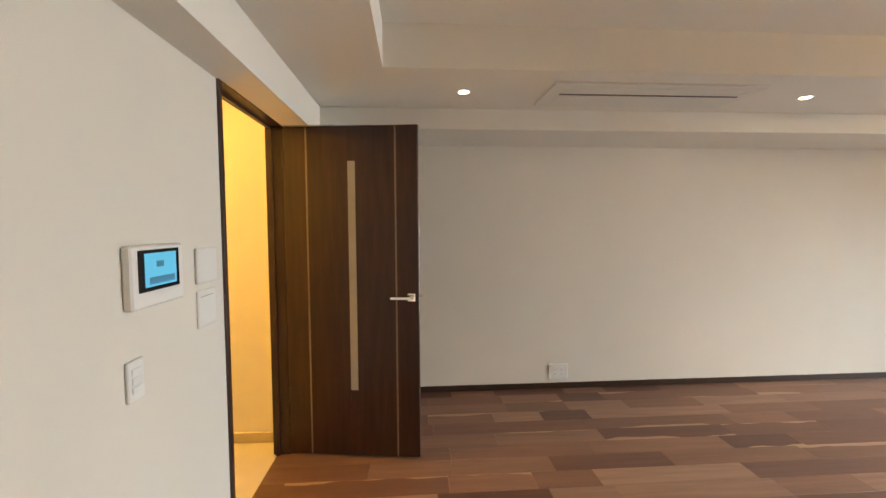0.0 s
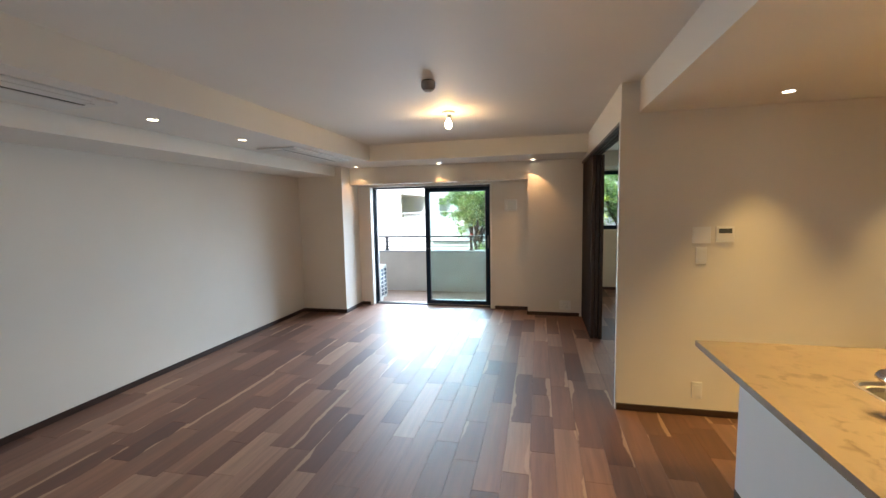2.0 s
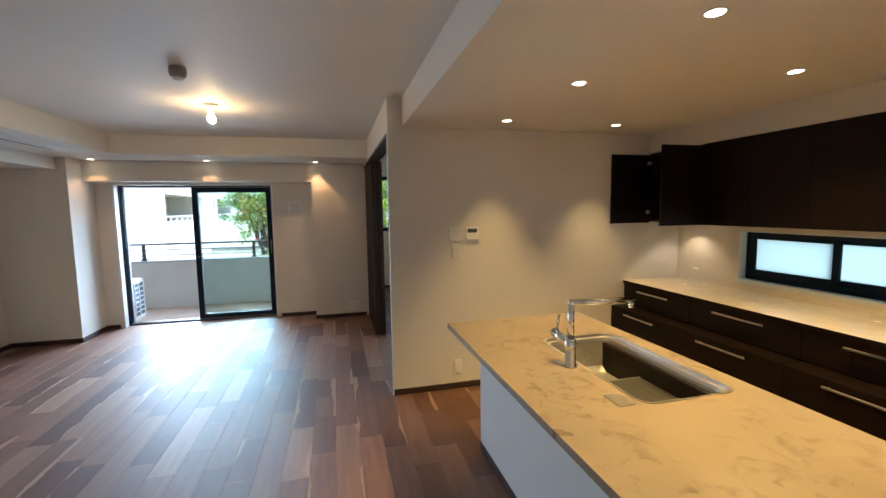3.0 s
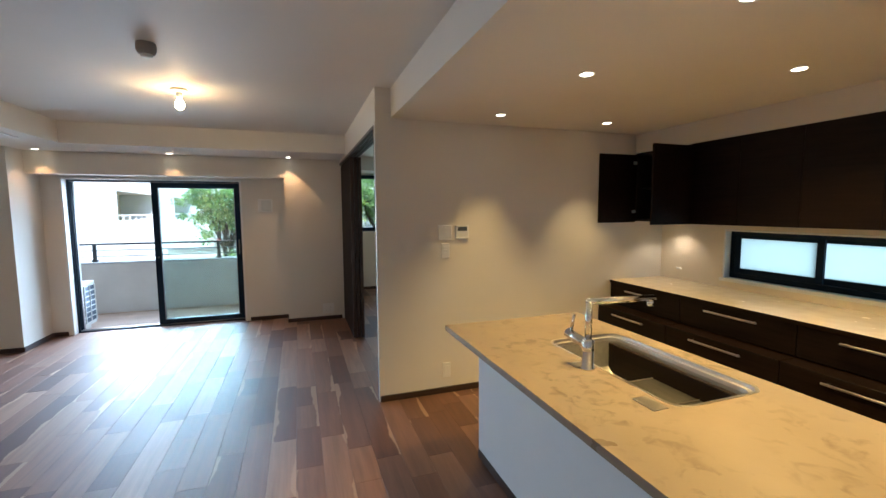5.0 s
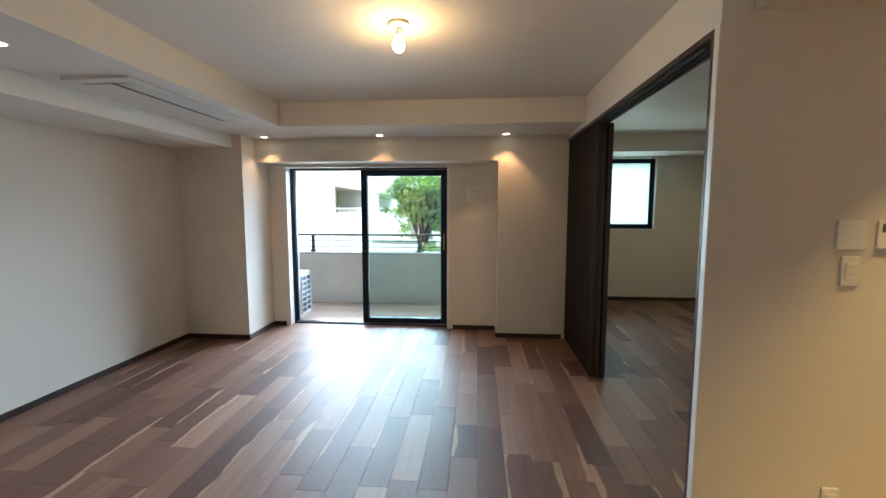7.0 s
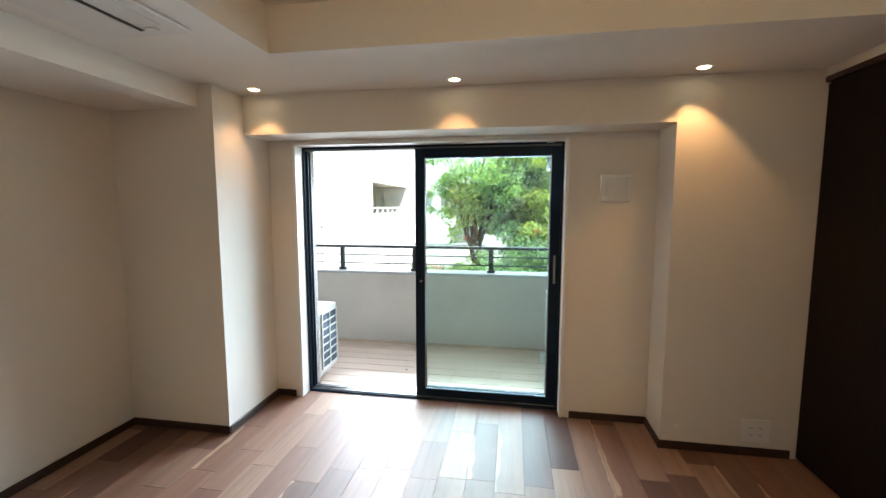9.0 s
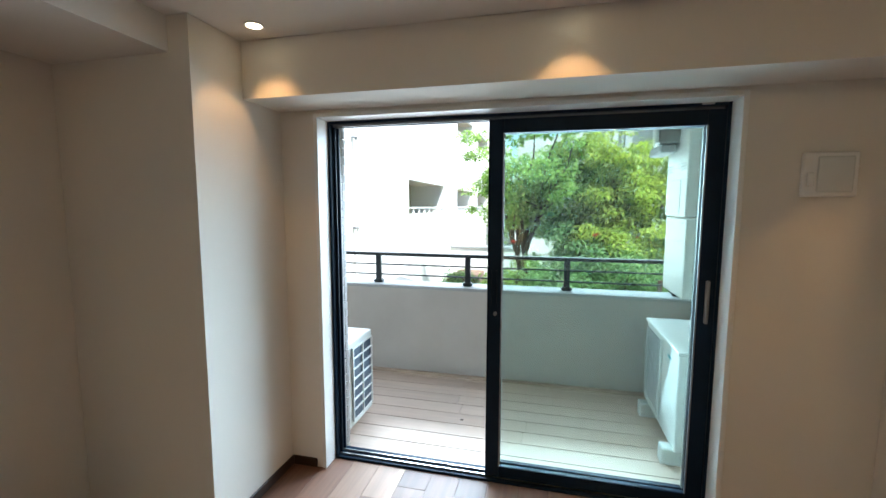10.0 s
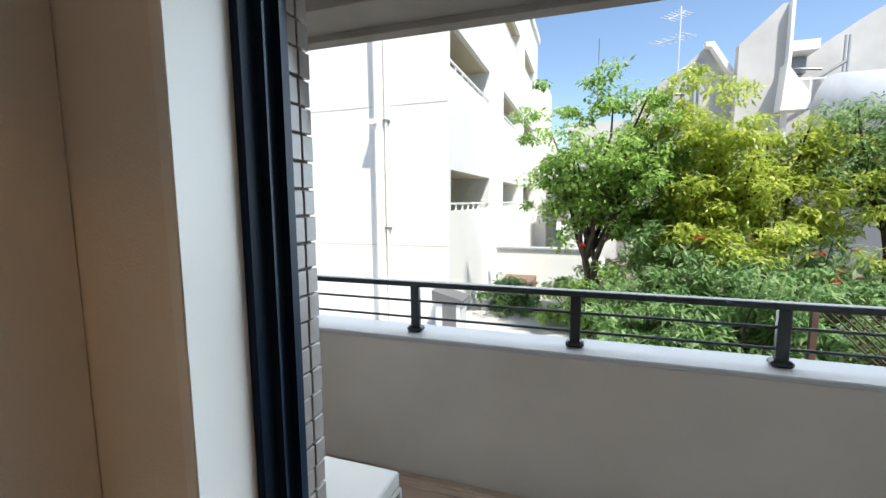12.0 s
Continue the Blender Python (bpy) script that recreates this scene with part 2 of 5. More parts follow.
SPLASH = material("cream_wall_panel", (0.74, 0.66, 0.52), 0.3, vary=0.03)
SCREEN = glowing("lit_screen", (0.08, 0.42, 0.66), 0.12)
SCREEN_DIM = glowing("lit_screen_detail", (0.04, 0.18, 0.30), 0.08)
BLACK = material("black_gloss", (0.01, 0.011, 0.014), 0.15)
GREYLCD = material("grey_display", (0.10, 0.11, 0.11), 0.25)
LENS = glowing("lamp_lens", (1.0, 0.80, 0.52), 4.0)
BULB = glowing("lit_bulb", (1.0, 0.72, 0.34), 26.0)
GREYDOME = material("grey_detector_plastic", (0.30, 0.265, 0.24), 0.5, vary=0.06)
GLASS = clear_glass("clear_glass", (0.895, 0.945, 0.93))
FROST = frosted_glass("frosted_glass", (0.58, 0.63, 0.60))
CONC = material("painted_parapet", (0.50, 0.465, 0.43), 0.85, vary=0.06, scale=2.5, bump=0.2, bump_scale=160)
CASSETTE = material("off_white_cassette_plastic", (0.69, 0.675, 0.64), 0.4, vary=0.02)
EDGEBEAM = material("brown_grey_concrete", (0.26, 0.235, 0.21), 0.85, vary=0.12, scale=3, bump=0.5, bump_scale=120)
COPING = material("parapet_coping", (0.38, 0.39, 0.40), 0.6, vary=0.05, scale=5, bump=0.3, bump_scale=150)
DECK = plank_wood("balcony_deck_board", [(0.56, 0.43, 0.35), (0.62, 0.485, 0.40), (0.58, 0.45, 0.365)], 0.6, "y", sap=False, contrast=0.22)
RAIL = material("charcoal_rail_paint", (0.022, 0.028, 0.032), 0.4, 0.2, vary=0.1)
TILE = material("grey_wall_tile", (0.23, 0.205, 0.19), 0.4, vary=0.25, scale=9, bump=0.3, bump_scale=80)
GROUT = material("tile_grout", (0.10, 0.09, 0.085), 0.9)
ODU = material("outdoor_unit_casing", (0.66, 0.67, 0.64), 0.4, vary=0.03, scale=4)
GRILLE = material("coil_fins", (0.06, 0.08, 0.11), 0.5, 0.4, vary=0.2, scale=60)
TEAL = material("teal_label", (0.10, 0.36, 0.40), 0.5)
HEATER = material("water_heater_casing", (0.60, 0.60, 0.55), 0.4, vary=0.03, scale=3)
GREY = material("grey_metal", (0.22, 0.22, 0.22), 0.4, 0.6)
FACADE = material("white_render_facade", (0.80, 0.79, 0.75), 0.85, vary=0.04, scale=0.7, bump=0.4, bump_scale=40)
SOFFITX = material("cream_balcony_paint", (0.62, 0.56, 0.42), 0.8, vary=0.06, scale=1.5)
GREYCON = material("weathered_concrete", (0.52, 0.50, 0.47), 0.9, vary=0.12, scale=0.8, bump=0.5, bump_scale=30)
DOME = material("white_tank", (0.62, 0.63, 0.64), 0.5, vary=0.05)
DARKWIN = material("dark_window_glass", (0.05, 0.07, 0.08), 0.1)
BARK = material("tree_bark", (0.075, 0.055, 0.04), 0.9, vary=0.35, scale=6, bump=0.8, bump_scale=40, stretch=(3, 3, 0.6))
LEAF_A = leafy("glossy_green_leaf", (0.17, 0.30, 0.06), (0.54, 0.72, 0.20))
LEAF_B = leafy("yellow_green_leaf", (0.30, 0.42, 0.06), (0.68, 0.70, 0.14))
LEAF_C = leafy("deep_green_leaf", (0.09, 0.17, 0.06), (0.40, 0.54, 0.20))
LEAF_D = leafy("shrub_leaf", (0.10, 0.22, 0.07), (0.42, 0.58, 0.24))
PETAL = leafy("red_petal", (0.45, 0.03, 0.03), (0.62, 0.08, 0.06))
SOIL = material("garden_ground", (0.16, 0.13, 0.10), 0.95, vary=0.25, scale=0.8, bump=0.6, bump_scale=20)
PAVE = material("pale_concrete_yard", (0.50, 0.48, 0.45), 0.9, vary=0.08, scale=1.0, bump=0.3, bump_scale=30)
BROWNWOOD = material("brown_lattice_wood", (0.10, 0.062, 0.045), 0.7, vary=0.2, scale=6)
KERB = material("tan_edge_strip", (0.44, 0.335, 0.26), 0.7, vary=0.08, scale=5, bump=0.2, bump_scale=90)
BRICKRED = material("terracotta_planter", (0.20, 0.13, 0.09), 0.85, vary=0.15, scale=10)
HALLFLOOR = material("hall_stone_floor", (0.60, 0.54, 0.44), 0.35, vary=0.05)
HALLBASE = material("pale_hall_baseboard", (0.50, 0.42, 0.30), 0.5)

# veins in the worktop
_n, _l = STONE.node_tree.nodes, STONE.node_tree.links
_tc, _v, _r, _m = _n.new("ShaderNodeTexCoord"), _n.new("ShaderNodeTexNoise"), _n.new("ShaderNodeValToRGB"), _n.new("ShaderNodeMix")
_v.inputs["Scale"].default_value, _v.inputs["Detail"].default_value, _v.inputs["Distortion"].default_value = 17.0, 12, 0.5
_l.new(_tc.outputs["Object"], _v.inputs["Vector"])
_e = _r.color_ramp.elements
_e[0].position, _e[0].color, _e[1].position, _e[1].color = 0.52, (0, 0, 0, 1), 0.70, (1, 1, 1, 1)
_l.new(_v.outputs["Fac"], _r.inputs["Fac"])
_m.data_type = "RGBA"
# the veins gather in drifts
_w, _q, _x = _n.new("ShaderNodeTexNoise"), _n.new("ShaderNodeMapRange"), _n.new("ShaderNodeMath")
_w.inputs["Scale"].default_value, _w.inputs["Detail"].default_value = 2.3, 3
_l.new(_tc.outputs["Object"], _w.inputs["Vector"])
_q.inputs["From Min"].default_value, _q.inputs["From Max"].default_value, _q.inputs["To Max"].default_value = 0.36, 0.58, 0.85
_l.new(_w.outputs["Fac"], _q.inputs["Value"])
_x.operation = "MULTIPLY"
_l.new(_r.outputs["Color"], _x.inputs[0]), _l.new(_q.outputs[0], _x.inputs[1])
_l.new(_x.outputs[0], _m.inputs["Factor"])
_l.new(_n["Color Ramp"].outputs["Color"], _m.inputs["A"])
_m.inputs["B"].default_value = (0.100, 0.073, 0.047, 1)
_l.new(_m.outputs["Result"], _n["Principled BSDF"].inputs["Base Color"])

# ---- building helpers ----
PLACED = {}


def thing(name, at, label, category, group="", kind=""):
    ob = new(name)
    ob.empty_display_size = 0.1
    m = Matrix.Translation(at)
    ob.matrix_basis = m
    PLACED[ob] = m
    return tagged(ob, label, category, group, kind)


def part(name, bm, mat, parent=None, label="", smooth=False):
    me = bpy.data.meshes.new(name)
    bm.to_mesh(me)
    bm.free()
    me.materials.append(mat)
    if smooth:
        for f in me.polygons:
            f.use_smooth = True
    ob = new(name, me)
    if parent is not None:
        ob.parent = parent
        ob.matrix_parent_inverse = PLACED.get(parent, Matrix()).inverted()
    return tagged(ob, label)


def box(x0, x1, y0, y1, z0, z1, bev=0.0, bm=None, seg=1):
    bm = bm or bmesh.new()
    got = bmesh.ops.create_cube(bm, size=1.0, matrix=Matrix.Translation(((x0 + x1) / 2, (y0 + y1) / 2, (z0 + z1) / 2)) @ Matrix.Diagonal((abs(x1 - x0), abs(y1 - y0), abs(z1 - z0), 1)))
    if bev:
        edges = {e for v in got["verts"] for e in v.link_edges}
        bmesh.ops.bevel(bm, geom=list(edges), offset=bev, segments=seg, affect="EDGES", profile=0.5)
    return bm


def tube(p0, p1, r0, r1=None, n=14, bm=None):
    bm = bm or bmesh.new()
    p0, p1 = Vector(p0), Vector(p1)
    r1 = r0 if r1 is None else r1
    m = Matrix.Translation((p0 + p1) / 2) @ (p1 - p0).to_track_quat("Z", "Y").to_matrix().to_4x4()
    bmesh.ops.create_cone(bm, cap_ends=True, segments=n, radius1=r0, radius2=r1, depth=(p1 - p0).length, matrix=m)
    return bm


def lathe(profile, at, n=24, bm=None):
    """A turned body round a vertical axis; profile: (radius, height)."""
    bm = bm or bmesh.new()
    rings = []
    for r, z in profile:
        rings.append([bm.verts.new((at[0] + r * math.cos(2 * math.pi * k / n), at[1] + r * math.sin(2 * math.pi * k / n), at[2] + z)) for k in range(n)])
    for a, b in zip(rings, rings[1:]):
        for k in range(n):
            bm.faces.new((a[k], a[(k + 1) % n], b[(k + 1) % n], b[k]))
    bm.faces.new(rings[0]), bm.faces.new(list(reversed(rings[-1])))
    bmesh.ops.recalc_face_normals(bm, faces=bm.faces)
    return bm


def structure(name, bm, mat, label, category):
    return tagged(part(name, bm, mat), label, category, kind="structure")


def boxes(rows, bev=0.0):
    bm = bmesh.new()
    for r in rows:
        box(*r, bev=bev, bm=bm)
    return bm

# ---- the large structure ----
XW, XE, YN, YS = 0.651, 7.84, 6.835, -0.13      # inner faces of the flat
YP = 2.68                                       # line of the sliding door
XK = 4.75                                       # kitchen's end wall
XB = 9.65                                       # bedroom's far wall
TOP = 2.6
structure("wall_north", box(0.50, 8.02, YN, YN + 0.15, 0, TOP), WALL, "cream vinyl-papered long living room wall", "wall")
structure("wall_west", boxes([(0.565, XW, -0.3, 5.115, 0, TOP), (0.565, XW, 5.955, YN, 0, TOP), (0.565, XW, 5.115, 5.955, 2.035, TOP)]), WALL,
          "cream vinyl-papered wall with the doorway to the hall", "wall")
structure("wall_east", boxes([(XE, 8.055, 5.93, YN, 0, TOP), (XE, 8.055, YP, 3.96, 0, TOP), (XE, 8.055, 3.96, 5.93, 1.938, TOP)]), WALL,
          "cream wall round the balcony window", "wall")
structure("column_1", box(7.26, XE - 0.002, 6.12, YN - 0.002, 0, SOFFIT - 0.002), WALL, "cream papered corner column", "column")
structure("column_2", box(7.555, XE - 0.002, YP, 3.41, 0, SOFFIT - 0.002), WALL, "cream papered column beside the sliding door", "column")
structure("window_header", box(7.555, XE - 0.002, 3.41, 6.12, 1.953, SOFFIT - 0.002), WALL, "cream boxed-in header above the balcony window", "beam")
structure("wall_partition", boxes([(4.79, 7.84, 2.56, YP, 2.165, TOP), (7.555, XB, 2.56, YP, 0, 2.165)]), WALL, "cream partition above the sliding door", "wall")
structure("wall_kitchen", box(XK, 4.79, -0.3, YP, 0, TOP), WALL, "cream kitchen end wall lit by downlights", "wall")
structure("wall_south", boxes([(0.50, 2.86, -0.30, YS, 0, TOP), (4.11, XK, -0.30, YS, 0, TOP), (2.86, 4.11, -0.30, YS, 0, 0.925), (2.86, 4.11, -0.30, YS, 1.345, TOP)]), SPLASH,
          "cream glossy kitchen splashback wall", "wall")
structure("wall_bedroom_south", box(4.79, 9.8, -0.06, 0.09, 0, TOP), WALL, "cream bedroom side wall", "wall")
structure("wall_bedroom_east", boxes([(XB, 9.8, 0.09, 0.9, 0, TOP), (XB, 9.8, 2.40, 2.56, 0, TOP), (XB, 9.8, 0.9, 2.40, 0, 1.12), (XB, 9.8, 0.9, 2.40, 2.21, TOP)]), WALL,
          "cream bedroom wall with a window", "wall")
structure("beam_bedroom", box(9.05, XB, 0.09, 2.56, 2.22, TOP), CEIL, "cream boxed beam in the bedroom", "beam")
structure("beam_north", box(XW + 0.17, 7.26, 6.22, YN, 2.07, SOFFIT - 0.002), CEIL, "cream boxed beam along the long wall", "beam")
structure("beam_west", box(XW, XW + 0.17, -0.13, YN, 2.012, SOFFIT - 0.002), CEIL, "cream boxed beam above the door", "beam")
structure("ceiling", box(1.29, 6.87, 2.56, 5.5, TRAY, TOP), CEIL, "satin off-white raised tray ceiling", "ceiling")
structure("soffit_north", box(XW, XE, 5.5, YN, SOFFIT, TOP), CEIL, "off-white lowered ceiling with air conditioners", "ceiling")
structure("soffit_east", box(6.87, XE, 2.68, 5.5, SOFFIT, TOP), CEIL, "off-white lowered ceiling before the window", "ceiling")
structure("soffit_west", box(XW, 1.29, 2.56, 5.5, SOFFIT, TOP), CEIL, "off-white lowered ceiling by the hall door", "ceiling")
structure("soffit_kitchen", box(XW, XK, YS, 2.56, SOFFIT, TOP), CEIL, "off-white lowered kitchen ceiling", "ceiling")
structure("ceiling_bedroom", box(4.79, XB, 0.09, 2.56, 2.46, TOP), CEIL, "off-white bedroom ceiling", "ceiling")
structure("subfloor", boxes([(0.5, 8.02, -0.3, 6.985, -0.12, -0.016), (8.02, 9.8, -0.3, 2.68, -0.12, -0.016)]), SUB, "dark floor base below the boards", "floor")

# baseboards
H, T = 0.052, 0.011
for row in [(XW + 0.001, 7.26, YN - T, YN - 0.001), (7.26 - T, 7.26, 6.12 - T, YN - T), (7.26, XE - 0.001, 6.12 - T, 6.12),
            (XE - T, XE, 5.965, 6.12 - T), (XE - T, XE, 3.41 + T, 3.915), (7.555, XE, 3.41, 3.41 + T), (7.555 - T, 7.555, 2.70, 3.41 + T),
            (XK - T, XK, 0.615, YP - 0.003), (XW, XW + T, -0.1, 5.09), (XW, XW + T, 5.98, YN - T)]:
    structure("baseboard", box(*row, 0, H, 0.003), BASE, "dark brown wooden baseboard", "baseboard")
for row in [(XB - T, XB, 0.09, 2.56), (4.79, XB - T, 0.09, 0.09 + T), (7.56, XB - T, 2.56 - T, 2.56)]:
    structure("baseboard", box(*row, 0, H, 0.003), BASE, "dark brown bedroom baseboard", "baseboard")

# the hall beyond the door
structure("hall_walls", boxes([(-2.6, 0.565, 6.10, 6.25, 0, TOP), (-2.6, 0.565, 4.85, 4.99, 0, TOP), (-2.75, -2.6, 4.85, 6.25, 0, TOP)]), WALL, "cream hall walls in warm lamplight", "wall")
structure("hall_ceiling", box(-2.75, 0.565, 4.85, 6.25, 2.3, TOP), CEIL, "off-white hall ceiling", "ceiling")
structure("hall_floor", box(-2.75, 0.58, 4.85, 6.25, -0.12, -0.001), HALLFLOOR, "pale polished stone hall floor", "floor")
structure("hall_baseboard", box(-2.6, 0.565, 6.088, 6.10, 0, 0.07, 0.003), HALLBASE, "pale hall baseboard", "baseboard")

# outside: own building above, neighbours, ground
# unseen mass, stretched south past the wall to keep sun off the kitchen pane
structure("building_above", boxes([(0.3, 9.75, -1.1, 9.0, 2.62, 5.6), (0.3, 8.02, 7.0, 9.0, -1.2, 2.62)]), GREYCON, "unseen storeys above the flat, overhanging to shade the kitchen window", "building")
structure("neighbour_wall", box(0, 12, -3.2, -2.9, -1.2, 3.4), FACADE, "pale wall of the house next door", "building")
structure("ground", box(-300, 400, -300, 300, -1.6, -1.15), SOIL, "earthy garden ground round the block", "ground")
structure("yard", box(12.2, 60, 4.5, 60, -1.15, -1.10), PAVE, "pale concrete yard before the white block", "pavement")

# balcony
# slab coloured near-black so the gaps between deck boards look shaded
structure("balcony_slab", boxes([(8.06, 9.52, 2.68, 9.0, -0.30, -0.125)]), SUB, "balcony slab coloured dark for shaded deck gaps", "floor")
structure("balcony_parapet", boxes([(9.52, 9.74, 2.68, 9.0, -0.35, 0.70)]), CONC, "beige rendered balcony parapet", "wall")
structure("balcony_coping", box(9.50, 9.76, 2.68, 9.0, 0.70, 0.728, 0.006), COPING, "pale grey coping on the parapet", "coping")
structure("balcony_kerb", box(9.46, 9.52, 3.60, 9.0, -0.125, -0.085, 0.01), KERB, "tan gutter edge along the parapet", "trim")
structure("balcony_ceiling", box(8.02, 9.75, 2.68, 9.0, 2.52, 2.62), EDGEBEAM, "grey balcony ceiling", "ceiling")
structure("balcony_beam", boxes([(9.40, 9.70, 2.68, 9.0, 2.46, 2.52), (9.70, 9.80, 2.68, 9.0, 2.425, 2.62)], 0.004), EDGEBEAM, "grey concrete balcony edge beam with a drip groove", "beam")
structure("balcony_end_wall", box(8.02, 9.50, 3.40, 3.60, -0.3, 2.52), CONC, "beige rendered end wall of the balcony", "wall")
structure("balcony_side_wall", box(8.02, 9.52, 8.5, 8.7, -0.3, 2.52), CONC, "beige rendered far end wall of the balcony", "wall")

# ---- balcony window ----
win = thing("window_1", (7.93, 4.93, 0), "dark aluminium sliding balcony window standing half open", "window", kind="structure")
WY0, WY1, WZ1 = 3.96, 5.93, 1.938
part("reveal_trim", boxes([(7.832, 7.944, WY0, WY0 + 0.022, 0, WZ1 - 0.022), (7.832, 7.944, WY1 - 0.022, WY1, 0, WZ1 - 0.022), (7.832, 7.944, WY0, WY1, WZ1 - 0.022, WZ1)], 0.002), REVEAL, win, "white reveal trim")
part("window_frame", boxes([(7.940, 8.055, WY0, WY0 + 0.035, 0.0, WZ1), (7.940, 8.055, WY1 - 0.035, WY1, 0.0, WZ1), (7.940, 8.055, WY0 + 0.035, WY1 - 0.035, WZ1 - 0.035, WZ1),
                            (7.940, 8.055, WY0 + 0.035, WY1 - 0.035, -0.02, 0.012)], 0.003), ALU, win)
part("frame_ridge", boxes([(7.975, 7.980, WY1 - 0.050, WY1 - 0.035, 0.02, WZ1 - 0.04), (8.015, 8.020, WY1 - 0.050, WY1 - 0.035, 0.02, WZ1 - 0.04)]), ALU, win)
part("track", boxes([(7.965, 7.972, WY0 + 0.04, WY1 - 0.04, 0.012, 0.022), (8.005, 8.012, WY0 + 0.04, WY1 - 0.04, 0.012, 0.022)]), SATIN, win, "metal sill tracks")
part("head_track", boxes([(7.965, 7.972, WY0 + 0.04, WY1 - 0.04, WZ1 - 0.047, WZ1 - 0.035), (8.005, 8.012, WY0 + 0.04, WY1 - 0.04, WZ1 - 0.047, WZ1 - 0.035)]), GREY, win)
for x, y0, y1 in ((7.955, 3.99, 5.03), (7.995, 3.99, 5.03)):
    sash = part("sash", boxes([(x, x + 0.03, y0, y0 + 0.075, 0.022, WZ1 - 0.047), (x, x + 0.03, y1 - 0.068, y1, 0.022, WZ1 - 0.047),
                               (x, x + 0.03, y0 + 0.075, y1 - 0.068, 0.022, 0.085), (x, x + 0.03, y0 + 0.075, y1 - 0.068, WZ1 - 0.115, WZ1 - 0.047)], 0.003), ALU, win, "dark aluminium sliding sash")
    pane = part("pane", box(x + 0.012, x + 0.018, y0 + 0.07, y1 - 0.055, 0.08, WZ1 - 0.11), GLASS, sash, "clear glass pane")
    pane.visible_shadow = False
    part("gasket", boxes([(x - 0.001, x + 0.004, y0 + 0.073, y0 + 0.080, 0.085, WZ1 - 0.115), (x - 0.001, x + 0.004, y1 - 0.073, y1 - 0.066, 0.085, WZ1 - 0.115)]), GREY, sash, "grey glazing bead")
    # added dark strip that hides the lamp's bright glint on the sash end
    part("edge_cover", box(x - 0.0005, x + 0.0305, y1 - 0.002, y1 + 0.004, 0.022, WZ1 - 0.047), EDGECOVER, sash, "dark cover added to dim the lit closing edge")
part("pull_handle", box(7.937, 7.955, 4.02, 4.036, 0.93, 1.13, 0.004), GREY, win, "recessed grey pull")
part("crescent_lock", tube((7.945, 4.99, 0.92), (7.925, 4.99, 0.92), 0.009), GREY, win, "small metal lock stud")
part("stile_pull", boxes([(7.949, 7.9555, 4.984, 4.990, 0.955, 1.14), (7.949, 7.9555, 5.010, 5.016, 0.955, 1.14), (7.953, 7.9555, 4.990, 5.010, 0.955, 1.14)], 0.001), ALU, win, "long recessed pull on the meeting stile")
part("frame_label", box(7.938, 7.940, 4.05, 4.10, WZ1 - 0.03, WZ1 - 0.022), SATIN, win, "tiny silver maker's plate")

# ---- hall door ----
dframe = thing("door_frame", (XW, 5.53, 0), "dark wood frame of the hall doorway", "door frame", kind="structure")
part("jamb", box(0.558, XW + 0.012, 5.115, 5.14, 0, 2.01, 0.003), FRAMEWOOD, dframe)
part("jamb", box(0.558, XW + 0.012, 5.93, 5.955, 0, 2.01, 0.003), FRAMEWOOD, dframe)
part("head", box(0.558, XW + 0.012, 5.115, 5.955, 2.01, 2.035, 0.003), FRAMEWOOD, dframe)
part("stop", boxes([(0.575, 0.60, 5.14, 5.152, 0, 2.0), (0.575, 0.60, 5.918, 5.93, 0, 2.0), (0.575, 0.60, 5.14, 5.93, 1.995, 2.01)]), FRAMEWOOD, dframe)
door = thing("door_1", (0.66, 5.94, 0), "dark brown wooden hall door with glass slit standing open", "door", kind="structure")
DY = 5.925
part("leaf", box(0.665, 1.475, DY, DY + 0.036, 0.012, 2.005, 0.003), DOORWOOD, door)
for x in (0.80, 1.335):
    part("inlay_strip", box(x, x + 0.010, DY - 0.0015, DY + 0.002, 0.014, 2.003), INLAY, door, "thin pale vertical inlay")
part("glass_slit", box(1.055, 1.10, DY - 0.002, DY + 0.004, 0.42, 1.80, 0.001), SLIT, door, "narrow frosted glass slit")
part("slit_foot", box(1.055, 1.10, DY - 0.0018, DY + 0.004, 0.20, 0.415, 0.001), DOORWOOD, door)
hd = part("door_handle", boxes([(1.405, 1.455, DY - 0.010, DY, 0.965, 1.015)], 0.004), CHROME, door, "chrome lever handle")
part("lever", boxes([(1.425, 1.44, DY - 0.045, DY - 0.008, 0.983, 0.998), (1.31, 1.44, DY - 0.055, DY - 0.043, 0.983, 0.999)], 0.003), CHROME, hd)
part("latch_plate", box(1.4745, 1.477, DY + 0.006, DY + 0.03, 0.90, 1.08), CHROME, door, "chrome latch plate")
part("edge_lever", box(1.46, 1.49, DY + 0.036, DY + 0.075, 0.985, 1.0, 0.003), CHROME, door)
for z in (0.25, 1.0, 1.78):
    part("hinge", tube((0.663, DY + 0.0, z), (0.663, DY + 0.0, z + 0.09), 0.006), FRAMEWOOD, door)
part("closer_arm", boxes([(0.67, 0.98, DY - 0.012, DY + 0.03, 2.006, 2.011), (0.67, 1.20, DY + 0.0, DY + 0.012, 2.0055, 2.009)]), SATIN, door, "flat metal top edge")

door.matrix_basis = pose(0.66, 5.94, 0, 0, 0, -8)

